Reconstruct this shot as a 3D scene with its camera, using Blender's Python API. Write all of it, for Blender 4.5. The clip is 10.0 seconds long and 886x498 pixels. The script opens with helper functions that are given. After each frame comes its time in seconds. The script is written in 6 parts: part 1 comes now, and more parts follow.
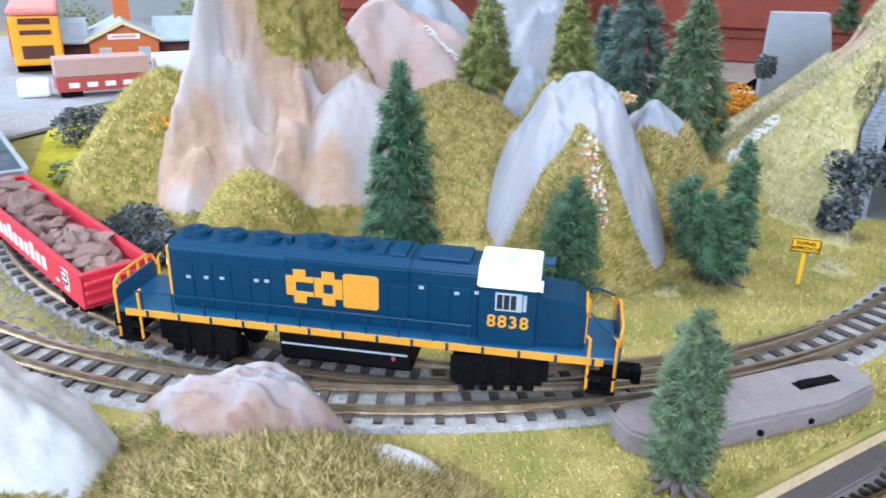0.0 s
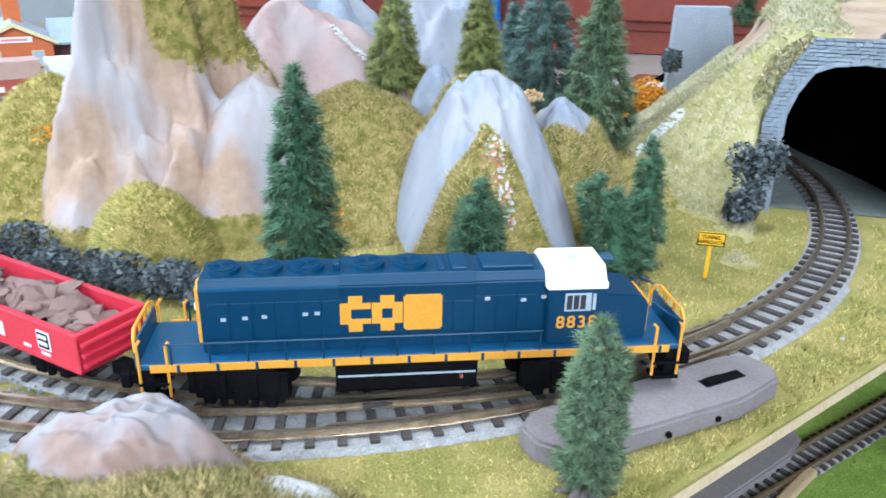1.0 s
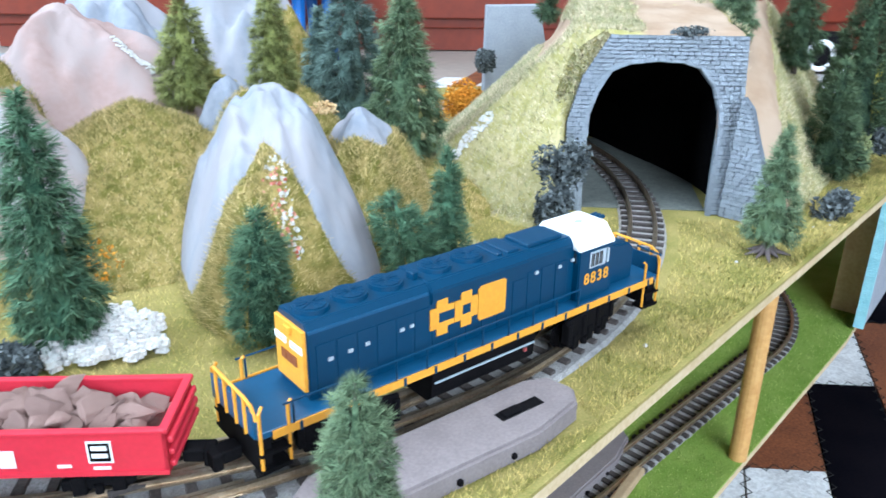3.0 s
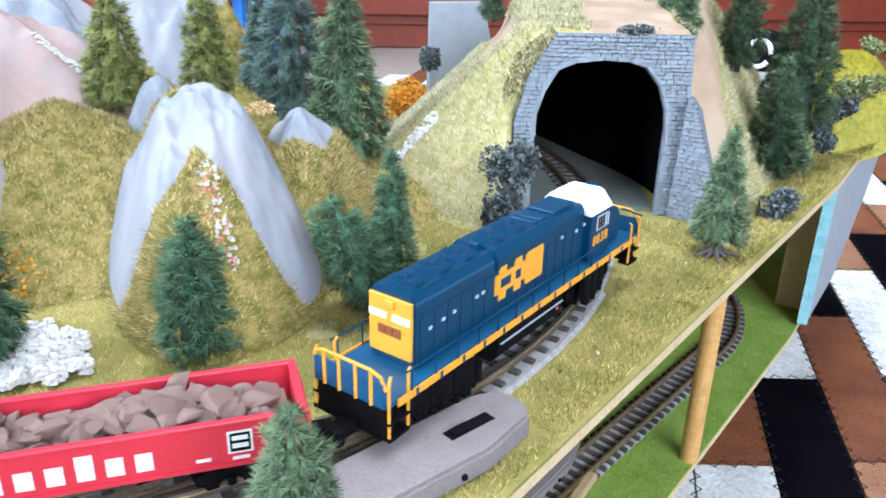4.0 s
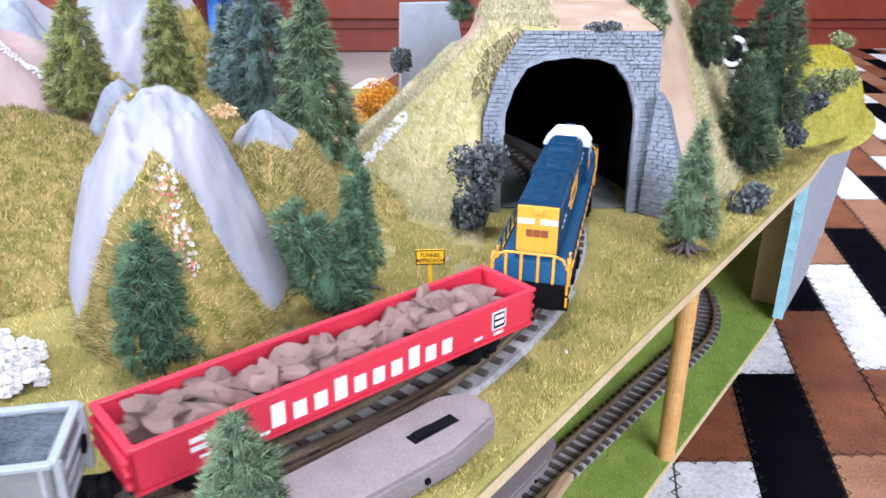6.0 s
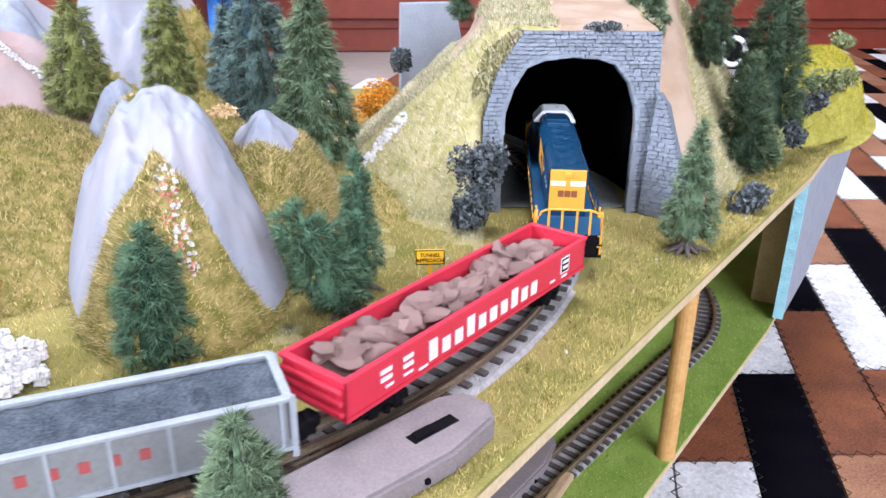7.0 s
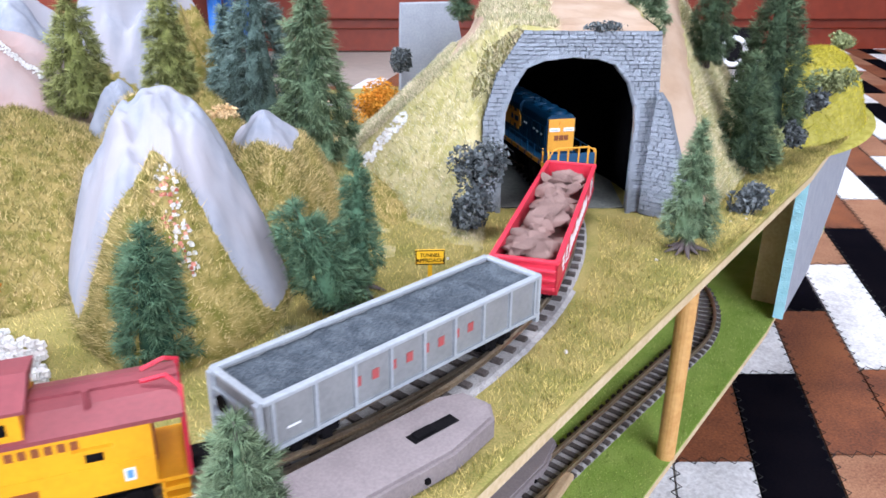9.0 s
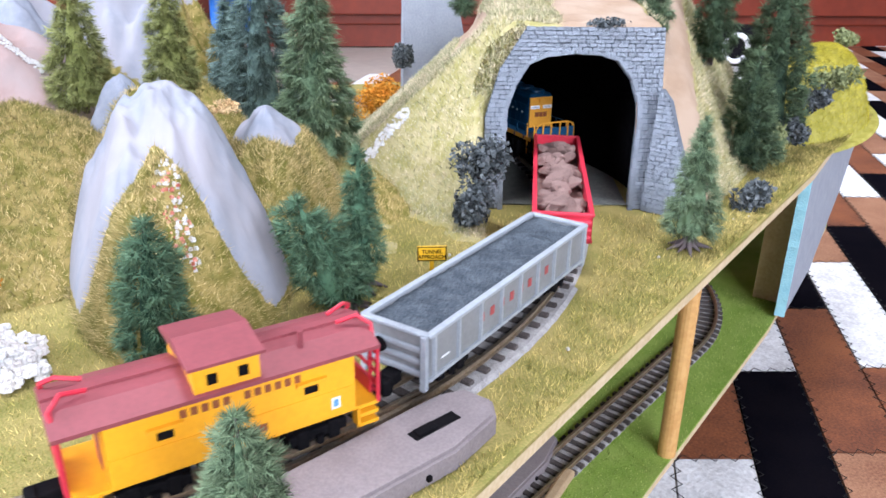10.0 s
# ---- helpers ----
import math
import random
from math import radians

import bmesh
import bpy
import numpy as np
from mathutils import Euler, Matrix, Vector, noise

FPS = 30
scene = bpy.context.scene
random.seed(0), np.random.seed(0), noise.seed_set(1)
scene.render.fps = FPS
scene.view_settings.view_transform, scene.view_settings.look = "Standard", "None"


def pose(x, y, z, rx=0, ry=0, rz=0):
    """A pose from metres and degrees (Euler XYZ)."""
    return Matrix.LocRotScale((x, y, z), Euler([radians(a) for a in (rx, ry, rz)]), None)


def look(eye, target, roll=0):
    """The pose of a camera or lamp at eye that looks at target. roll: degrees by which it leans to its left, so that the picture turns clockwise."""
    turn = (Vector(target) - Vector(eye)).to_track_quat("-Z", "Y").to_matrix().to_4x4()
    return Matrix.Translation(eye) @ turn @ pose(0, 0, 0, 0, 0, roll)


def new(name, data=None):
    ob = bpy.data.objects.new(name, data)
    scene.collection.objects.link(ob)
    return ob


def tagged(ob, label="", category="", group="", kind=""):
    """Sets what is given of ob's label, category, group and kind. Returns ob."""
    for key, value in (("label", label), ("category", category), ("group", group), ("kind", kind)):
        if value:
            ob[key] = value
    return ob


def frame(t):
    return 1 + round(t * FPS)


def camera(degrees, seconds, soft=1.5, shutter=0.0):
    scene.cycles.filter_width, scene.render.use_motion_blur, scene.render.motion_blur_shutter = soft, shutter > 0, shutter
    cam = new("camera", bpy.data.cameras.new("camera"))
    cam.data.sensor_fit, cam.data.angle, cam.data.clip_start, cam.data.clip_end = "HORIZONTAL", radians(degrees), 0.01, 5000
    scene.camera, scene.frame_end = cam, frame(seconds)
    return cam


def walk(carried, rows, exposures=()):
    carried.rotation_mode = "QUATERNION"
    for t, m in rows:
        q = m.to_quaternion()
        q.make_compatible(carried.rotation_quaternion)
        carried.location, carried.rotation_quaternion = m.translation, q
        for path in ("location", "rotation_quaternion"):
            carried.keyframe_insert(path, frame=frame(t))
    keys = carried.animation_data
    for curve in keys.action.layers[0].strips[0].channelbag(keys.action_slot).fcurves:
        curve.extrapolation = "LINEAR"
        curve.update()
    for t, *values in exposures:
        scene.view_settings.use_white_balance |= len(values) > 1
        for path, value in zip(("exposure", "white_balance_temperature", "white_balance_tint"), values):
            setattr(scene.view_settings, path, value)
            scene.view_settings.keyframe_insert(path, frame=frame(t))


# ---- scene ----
cam = camera(60.14, 10.0, soft=1.6, shutter=0.5)
PATH = [
    (0, (0.00995, -0.02398, 0.10002), (-0.0562, 1.8243, -0.6612), 1.35),
    (0.5, (0.01313, -0.02074, 0.09999), (0.0445, 1.8275, -0.6636), 1.27),
    (1, (0.01693, -0.01622, 0.10018), (0.1330, 1.8279, -0.6651), 1.19),
    (1.5, (0.02281, -0.01101, 0.10029), (0.2254, 1.8246, -0.6676), 1.14),
    (2, (0.02824, -0.00680, 0.10000), (0.3034, 1.8206, -0.6648), 0.96),
    (2.5, (0.03449, -0.00297, 0.10026), (0.4121, 1.8084, -0.6589), 0.85),
    (3, (0.04044, 0.00121, 0.10035), (0.5036, 1.7921, -0.6600), 0.71),
    (4.3, (0.04682, 0.01042, 0.09881), (0.6656, 1.7522, -0.6649), 1.08),
    (4.5, (0.04936, 0.01025, 0.09790), (0.6794, 1.7512, -0.6586), 0.72),
    (5.0, (0.04936, 0.01025, 0.09790), (0.6794, 1.7512, -0.6586), 0.72),
    (9.6, (0.04936, 0.01025, 0.09790), (0.6794, 1.7512, -0.6586), 0.72),
    (10, (0.04926, 0.01088, 0.09776), (0.6760, 1.7489, -0.6680), 0.92),
]
# the clip's camera drifts in white balance: seconds, stops, kelvin, tint
EXPOSURES = [(0, 0.02, 5960, 10), (1.5, 0.16, 5820, 4), (3.0, 0.26, 5830, 5), (4.4, 0.27, 6130, 11), (5.2, 0.28, 6220, 17), (7, 0.26, 6300, 21), (10, 0.24, 6320, 19)]
walk(cam, [(t, look(eye, target, roll)) for t, eye, target, roll in PATH], exposures=EXPOSURES)

# ---- world and light ----
world = bpy.data.worlds.new("world")
scene.world = world
world.use_nodes = True
_wn = world.node_tree
_sky = _wn.nodes.new("ShaderNodeTexSky")
_sky.sky_type = "NISHITA"
_sky.sun_disc = False
_sky.sun_elevation, _sky.sun_rotation = radians(38), radians(200)
_wn.links.new(_sky.outputs[0], _wn.nodes["Background"].inputs[0])
_wn.nodes["Background"].inputs[1].default_value = 0.12


def area_lamp(name, m, sx, sy, power, color):
    d = bpy.data.lights.new(name, "AREA")
    d.shape, d.size, d.size_y, d.energy, d.color = "RECTANGLE", sx, sy, power, color
    ob = new(name, d)
    ob.matrix_world = m
    return ob


# unseen sources, added: daylight in two window openings, and a ceiling lamp's glow
area_lamp("added_window_light", look((-2.15, 0.35, 1.25), (0.1, 0.3, 0.0)), 1.7, 1.3, 118, (0.78, 0.89, 1.0))
area_lamp("added_window_light", look((0.35, -2.35, 1.35), (0.1, 0.3, 0.0)), 2.0, 1.3, 118, (0.80, 0.90, 1.0))
area_lamp("added_ceiling_light", look((0.25, 0.45, 2.18), (0.25, 0.45, 0)), 0.55, 0.55, 34, (0.90, 0.95, 1.0))


# ---- materials ----
def mat(name, c1, c2=None, scale=300.0, rough=0.6, metal=0.0, bump=0.0, fine=None, spec=0.5, contrast=0.25, coat=0.0, rand=0.0, island=0.0):
    """Two colours mixed by noise of two sizes, with a little relief."""
    m = bpy.data.materials.new(name)
    m.use_nodes = True
    nt = m.node_tree
    b = nt.nodes["Principled BSDF"]
    b.inputs["Roughness"].default_value, b.inputs["Metallic"].default_value = rough, metal
    b.inputs["Specular IOR Level"].default_value = min(spec, 0.15) if rough >= 0.7 else spec
    b.inputs["Coat Weight"].default_value = coat
    c2 = c2 or tuple(v * 0.75 for v in c1)
    co = nt.nodes.new("ShaderNodeTexCoord")
    n1, n2 = nt.nodes.new("ShaderNodeTexNoise"), nt.nodes.new("ShaderNodeTexNoise")
    n1.inputs["Scale"].default_value, n2.inputs["Scale"].default_value = scale, fine or scale * 6
    n1.inputs["Detail"].default_value = 5
    for n in (n1, n2):
        nt.links.new(co.outputs["Object"], n.inputs["Vector"])
    add = nt.nodes.new("ShaderNodeMath")
    add.operation = "ADD"
    nt.links.new(n1.outputs[0], add.inputs[0])
    nt.links.new(n2.outputs[0], add.inputs[1])
    rng = nt.nodes.new("ShaderNodeMapRange")
    rng.inputs[1].default_value, rng.inputs[2].default_value = 1.0 - contrast, 1.0 + contrast
    nt.links.new(add.outputs[0], rng.inputs[0])
    mix = nt.nodes.new("ShaderNodeMix")
    mix.data_type = "RGBA"
    mix.inputs[6].default_value, mix.inputs[7].default_value = (*c1, 1), (*c2, 1)
    if island:
        geo = nt.nodes.new("ShaderNodeNewGeometry")
        spread = nt.nodes.new("ShaderNodeMapRange")
        spread.inputs[3].default_value, spread.inputs[4].default_value = -0.55, 0.55
        nt.links.new(geo.outputs["Random Per Island"], spread.inputs[0])
        both = nt.nodes.new("ShaderNodeMath")
        both.operation, both.use_clamp = "ADD", True
        nt.links.new(rng.outputs[0], both.inputs[0])
        nt.links.new(spread.outputs[0], both.inputs[1])
        nt.links.new(both.outputs[0], mix.inputs[0])
    else:
        nt.links.new(rng.outputs[0], mix.inputs[0])
    out = mix.outputs[2]
    if rand or island:
        info = nt.nodes.new("ShaderNodeObjectInfo" if rand else "ShaderNodeNewGeometry")
        src = info.outputs["Random"] if rand else info.outputs["Random Per Island"]
        r2 = nt.nodes.new("ShaderNodeMapRange")
        k = rand or island
        r2.inputs[3].default_value, r2.inputs[4].default_value = 1 - k, 1 + k
        nt.links.new(src, r2.inputs[0])
        hsv = nt.nodes.new("ShaderNodeHueSaturation")
        nt.links.new(r2.outputs[0], hsv.inputs["Value"])
        nt.links.new(out, hsv.inputs["Color"])
        out = hsv.outputs[0]
    nt.links.new(out, b.inputs["Base Color"])
    if bump:
        bp = nt.nodes.new("ShaderNodeBump")
        bp.inputs["Strength"].default_value, bp.inputs["Distance"].default_value = min(1, bump), 0.0006
        nt.links.new(add.outputs[0], bp.inputs["Height"])
        nt.links.new(bp.outputs[0], b.inputs["Normal"])
    return m


def mask_mat(name, base, second, third, scale, bump=0.28):
    """Painted terrain: three materials' colours by the mesh's own 'cover' attribute (0 rock, 1 moss), and a second rock tint by noise."""
    m = mat(name, base[0], base[1], scale, 0.85, bump=bump, contrast=0.3)
    nt = m.node_tree
    b = nt.nodes["Principled BSDF"]
    old = b.inputs["Base Color"].links[0].from_socket
    co = nt.nodes.new("ShaderNodeTexCoord")
    n = nt.nodes.new("ShaderNodeTexNoise")
    n.inputs["Scale"].default_value = scale * 0.7
    n.inputs["Detail"].default_value = 4
    mp = nt.nodes.new("ShaderNodeMapping")
    mp.inputs["Scale"].default_value = (1, 1, 0.3)
    nt.links.new(co.outputs["Object"], mp.inputs[0])
    nt.links.new(mp.outputs[0], n.inputs["Vector"])
    rr = nt.nodes.new("ShaderNodeMapRange")
    rr.inputs[1].default_value, rr.inputs[2].default_value = 0.42, 0.58
    nt.links.new(n.outputs[0], rr.inputs[0])
    mx = nt.nodes.new("ShaderNodeMix")
    mx.data_type = "RGBA"
    mx.inputs[7].default_value = (*second, 1)
    nt.links.new(rr.outputs[0], mx.inputs[0])
    nt.links.new(old, mx.inputs[6])
    n3 = nt.nodes.new("ShaderNodeTexNoise")
    n3.inputs["Scale"].default_value = 230
    n3.inputs["Detail"].default_value = 7
    rm = nt.nodes.new("ShaderNodeMapRange")
    rm.inputs[1].default_value, rm.inputs[2].default_value = 0.38, 0.62
    nt.links.new(n3.outputs[0], rm.inputs[0])
    nt.links.new(co.outputs["Object"], n3.inputs["Vector"])
    gm = nt.nodes.new("ShaderNodeMix")
    gm.data_type = "RGBA"
    gm.inputs[6].default_value, gm.inputs[7].default_value = (*third[0], 1), (*third[1], 1)
    nt.links.new(rm.outputs[0], gm.inputs[0])
    at = nt.nodes.new("ShaderNodeAttribute")
    at.attribute_name = "cover"
    ad = nt.nodes.new("ShaderNodeMath")
    ad.operation = "ADD"
    n4 = nt.nodes.new("ShaderNodeTexNoise")
    n4.inputs["Scale"].default_value = 350
    n4.inputs["Detail"].default_value = 4
    nt.links.new(co.outputs["Object"], n4.inputs["Vector"])
    nt.links.new(at.outputs["Fac"], ad.inputs[0])
    nt.links.new(n4.outputs[0], ad.inputs[1])
    r3 = nt.nodes.new("ShaderNodeMapRange")
    r3.inputs[1].default_value, r3.inputs[2].default_value = 0.93, 1.07
    nt.links.new(ad.outputs[0], r3.inputs[0])
    fin = nt.nodes.new("ShaderNodeMix")
    fin.data_type = "RGBA"
    nt.links.new(r3.outputs[0], fin.inputs[0])
    nt.links.new(mx.outputs[2], fin.inputs[6])
    nt.links.new(gm.outputs[2], fin.inputs[7])
    nt.links.new(fin.outputs[2], b.inputs["Base Color"])
    return m


M = {}
M["turf"] = mat("turf", (0.20, 0.19, 0.05), (0.38, 0.30, 0.11), 70, 0.95, bump=0.5, fine=1600, contrast=0.22)
M["fibre"] = mat("grass_fibre", (0.29, 0.275, 0.06), (0.62, 0.475, 0.17), 70, 0.8, island=0.35, contrast=0.22)
M["fibre_moss"] = mat("moss_fibre", (0.20, 0.19, 0.05), (0.58, 0.43, 0.20), 60, 0.85, island=0.38, contrast=0.24)
M["fibre_pale"] = mat("pale_fibre", (0.33, 0.34, 0.17), (0.66, 0.56, 0.38), 70, 0.85, island=0.35, contrast=0.22)
M["fibre_green"] = mat("green_fibre", (0.17, 0.28, 0.035), (0.44, 0.50, 0.15), 50, 0.85, island=0.35, contrast=0.2)
M["fibre_yellow"] = mat("yellow_fibre", (0.34, 0.30, 0.02), (0.56, 0.46, 0.05), 60, 0.85, island=0.35)
M["turf_green"] = mat("turf_green", (0.19, 0.31, 0.045), (0.30, 0.40, 0.09), 70, 0.95, bump=0.8, fine=1600)
M["ply_edge"] = mat("plywood_edge", (0.62, 0.50, 0.33), (0.50, 0.38, 0.22), 120, 0.7, bump=0.3)
M["pine"] = mat("pine_wood", (0.62, 0.36, 0.13), (0.50, 0.26, 0.08), 90, 0.45, bump=0.15)
M["pine_pale"] = mat("pale_wood", (0.52, 0.38, 0.22), (0.42, 0.29, 0.15), 90, 0.6, bump=0.2)
M["foam"] = mat("grey_painted_foam", (0.27, 0.29, 0.33), (0.33, 0.35, 0.39), 120, 0.85, bump=0.5, fine=900)
M["foam_blue"] = mat("blue_foam_core", (0.30, 0.62, 0.72), (0.38, 0.70, 0.78), 200, 0.85, bump=0.8)
M["rail"] = mat("nickel_rail", (0.62, 0.52, 0.40), (0.44, 0.33, 0.23), 260, 0.32, metal=0.9)
M["tie"] = mat("dark_sleeper", (0.045, 0.037, 0.035), (0.10, 0.085, 0.08), 400, 0.75, bump=0.3, rand=0.2)
M["ballast"] = mat("grey_ballast", (0.43, 0.41, 0.405), (0.27, 0.255, 0.25), 420, 0.95, bump=0.9, fine=2200)
M["stone"] = mat("ballast_stone", (0.42, 0.40, 0.41), (0.28, 0.26, 0.27), 300, 0.95, island=0.35)
M["machine"] = mat("grey_brown_plastic", (0.21, 0.175, 0.178), (0.26, 0.22, 0.22), 160, 0.75, bump=0.25, fine=1400)
M["black"] = mat("black_plastic", (0.004, 0.004, 0.005), (0.009, 0.008, 0.009), 300, 0.7, spec=0.04)
M["blue"] = mat("loco_blue", (0.0006, 0.035, 0.086), (0.0008, 0.041, 0.096), 120, 0.42, spec=0.3, contrast=0.5)
# lighter copy of the loco blue: the walkway's glare is put into the colour
M["blue_light"] = mat("walkway_glare_blue", (0.007, 0.075, 0.17), (0.008, 0.068, 0.155), 150, 0.4)
M["orange"] = mat("loco_orange", (0.80, 0.36, 0.035), (0.72, 0.31, 0.03), 200, 0.5)
M["white"] = mat("white_paint", (0.82, 0.83, 0.84), (0.76, 0.77, 0.79), 150, 0.5)
# near-black for the added tunnel shell: shade put into the colour
M["tunnel_shade"] = mat("tunnel_shade_black", (0.003, 0.003, 0.0035), (0.005, 0.005, 0.0055), 100, 1.0, spec=0.0)
M["glass"] = mat("dark_window", (0.02, 0.03, 0.04), (0.03, 0.04, 0.05), 200, 0.12, spec=0.8)
M["pane"] = mat("pale_window_frame", (0.42, 0.48, 0.54), (0.36, 0.42, 0.48), 200, 0.35)
M["red"] = mat("gondola_red", (0.62, 0.028, 0.055), (0.55, 0.025, 0.048), 150, 0.45)
M["load"] = mat("brown_rock_load", (0.36, 0.235, 0.205), (0.25, 0.16, 0.14), 260, 0.85, bump=0.6, rand=0.18)
M["silver"] = mat("hopper_grey", (0.235, 0.24, 0.245), (0.19, 0.195, 0.20), 180, 0.45)
M["silver_light"] = mat("hopper_pale_grey", (0.36, 0.39, 0.42), (0.29, 0.315, 0.345), 180, 0.4)
M["coal"] = mat("slate_load", (0.035, 0.045, 0.058), (0.11, 0.13, 0.15), 230, 0.7, bump=1.0, fine=1500)
M["yellow"] = mat("caboose_yellow", (0.90, 0.40, 0.012), (0.84, 0.36, 0.01), 150, 0.42)
M["maroon"] = mat("caboose_roof_maroon", (0.27, 0.055, 0.065), (0.22, 0.045, 0.055), 160, 0.55)
M["brown_ink"] = mat("brown_ink", (0.25, 0.07, 0.02), (0.22, 0.06, 0.02), 200, 0.6)
M["red_ink"] = mat("red_ink", (0.42, 0.06, 0.06), (0.33, 0.08, 0.08), 200, 0.6)
M["sign_yellow"] = mat("sign_yellow", (0.85, 0.47, 0.01), (0.78, 0.42, 0.01), 300, 0.5)
M["portal"] = mat("portal_stone", (0.44, 0.485, 0.55), (0.30, 0.335, 0.39), 420, 0.8, bump=0.8, rand=0.12)
M["portal_joint"] = mat("portal_joint", (0.20, 0.225, 0.265), (0.13, 0.15, 0.18), 400, 0.9, bump=0.8)
# needle colours are kept dark: the crowns' inner shade is put into them
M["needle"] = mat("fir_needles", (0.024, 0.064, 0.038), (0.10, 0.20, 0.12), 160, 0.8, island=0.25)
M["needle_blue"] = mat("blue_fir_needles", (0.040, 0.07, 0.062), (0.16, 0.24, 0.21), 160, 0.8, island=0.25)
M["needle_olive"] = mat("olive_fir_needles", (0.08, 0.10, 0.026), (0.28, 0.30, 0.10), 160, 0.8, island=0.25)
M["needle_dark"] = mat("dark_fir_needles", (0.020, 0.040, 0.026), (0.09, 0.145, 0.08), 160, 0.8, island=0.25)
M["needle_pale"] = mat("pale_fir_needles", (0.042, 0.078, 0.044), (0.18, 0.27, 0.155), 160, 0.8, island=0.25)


def shade_tipped(m, colour):
    """Paler tips, and the shade between clumps painted in: the crown's own 'tip' attribute (0 inside, 1 at the ends).
    """
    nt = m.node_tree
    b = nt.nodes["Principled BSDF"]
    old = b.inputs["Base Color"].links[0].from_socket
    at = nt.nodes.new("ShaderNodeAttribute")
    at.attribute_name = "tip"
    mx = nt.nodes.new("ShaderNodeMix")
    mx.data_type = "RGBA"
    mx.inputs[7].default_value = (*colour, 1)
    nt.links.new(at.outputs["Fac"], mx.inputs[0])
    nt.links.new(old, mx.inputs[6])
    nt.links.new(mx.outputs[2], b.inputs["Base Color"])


shade_tipped(M["needle"], (0.24, 0.36, 0.20))
shade_tipped(M["needle_blue"], (0.27, 0.37, 0.32))
shade_tipped(M["needle_olive"], (0.52, 0.52, 0.21))
shade_tipped(M["needle_dark"], (0.21, 0.28, 0.14))
shade_tipped(M["needle_pale"], (0.36, 0.45, 0.25))
M["bark"] = mat("model_bark", (0.10, 0.075, 0.07), (0.17, 0.14, 0.14), 400, 0.9, bump=0.6)
M["lichen"] = mat("dark_lichen", (0.055, 0.065, 0.068), (0.14, 0.155, 0.16), 300, 0.95, island=0.4)
M["lichen_green"] = mat("green_lichen", (0.17, 0.20, 0.09), (0.25, 0.27, 0.13), 300, 0.95, island=0.35)
M["orange_leaf"] = mat("orange_foliage", (0.62, 0.24, 0.02), (0.72, 0.34, 0.05), 300, 0.9, island=0.4)
M["dry"] = mat("dry_straw", (0.55, 0.34, 0.16), (0.68, 0.50, 0.28), 300, 0.9, island=0.3)
M["pink_leaf"] = mat("pink_foliage", (0.80, 0.30, 0.26), (0.72, 0.22, 0.2), 300, 0.9, island=0.25)
M["gravel_white"] = mat("white_pebble", (0.76, 0.75, 0.73), (0.50, 0.46, 0.44), 300, 0.8, island=0.18)
M["flower_red"] = mat("red_flower", (0.50, 0.13, 0.09), (0.66, 0.30, 0.24), 300, 0.8, island=0.25)
M["deer"] = mat("brown_figure", (0.33, 0.11, 0.06), (0.26, 0.08, 0.045), 300, 0.6)
MOSS = ((0.16, 0.145, 0.03), (0.36, 0.27, 0.095))
M["rock_tan"] = mask_mat("tan_rock", ((0.36, 0.235, 0.165), (0.45, 0.31, 0.235)), (0.40, 0.36, 0.365), MOSS, 55, 0.4)
M["rock_white"] = mask_mat("whitish_rock", ((0.60, 0.61, 0.64), (0.70, 0.71, 0.73)), (0.55, 0.51, 0.50), MOSS, 60, 0.5)
M["tunnel_floor"] = mat("tunnel_floor", (0.13, 0.14, 0.13), (0.19, 0.20, 0.18), 150, 0.95, bump=0.4)
M["rock_front"] = mask_mat("pink_grey_rock", ((0.27, 0.17, 0.135), (0.32, 0.22, 0.19)), (0.33, 0.31, 0.33), MOSS, 80, 0.5)
M["rock_pink"] = mask_mat("pink_rock", ((0.36, 0.245, 0.225), (0.41, 0.29, 0.27)), (0.36, 0.285, 0.275), MOSS, 60)
M["rock_grey"] = mask_mat("grey_rock", ((0.23, 0.25, 0.30), (0.31, 0.325, 0.37)), (0.33, 0.315, 0.34), MOSS, 45, 0.2)
M["rock_hill"] = mask_mat("earth_hill", ((0.38, 0.265, 0.185), (0.33, 0.225, 0.155)), (0.42, 0.31, 0.23), ((0.33, 0.295, 0.11), (0.45, 0.38, 0.20)), 60)
M["rock_mound"] = mask_mat("yellow_mound", ((0.40, 0.30, 0.16), (0.36, 0.27, 0.14)), (0.42, 0.34, 0.16), ((0.31, 0.285, 0.05), (0.42, 0.37, 0.09)), 60)
M["brick_red"] = mat("station_orange", (0.62, 0.15, 0.035), (0.54, 0.12, 0.03), 200, 0.6)
M["roof_grey"] = mat("roof_blue_grey", (0.36, 0.41, 0.46), (0.29, 0.33, 0.38), 120, 0.6)
M["cream"] = mat("cream_trim", (0.74, 0.62, 0.36), (0.68, 0.56, 0.32), 200, 0.6)
M["road"] = mat("grey_road", (0.27, 0.27, 0.29), (0.33, 0.33, 0.35), 80, 0.85)
M["wall_brown"] = mat("dark_brown_boards", (0.13, 0.05, 0.04), (0.10, 0.04, 0.03), 150, 0.7)
M["boxcar_red"] = mat("boxcar_red", (0.42, 0.07, 0.05), (0.36, 0.06, 0.05), 150, 0.5)
M["boxcar_pale"] = mat("boxcar_pale_red", (0.50, 0.32, 0.28), (0.44, 0.28, 0.25), 150, 0.5)
M["boxcar_blue"] = mat("boxcar_blue", (0.12, 0.32, 0.56), (0.10, 0.28, 0.5), 150, 0.5)
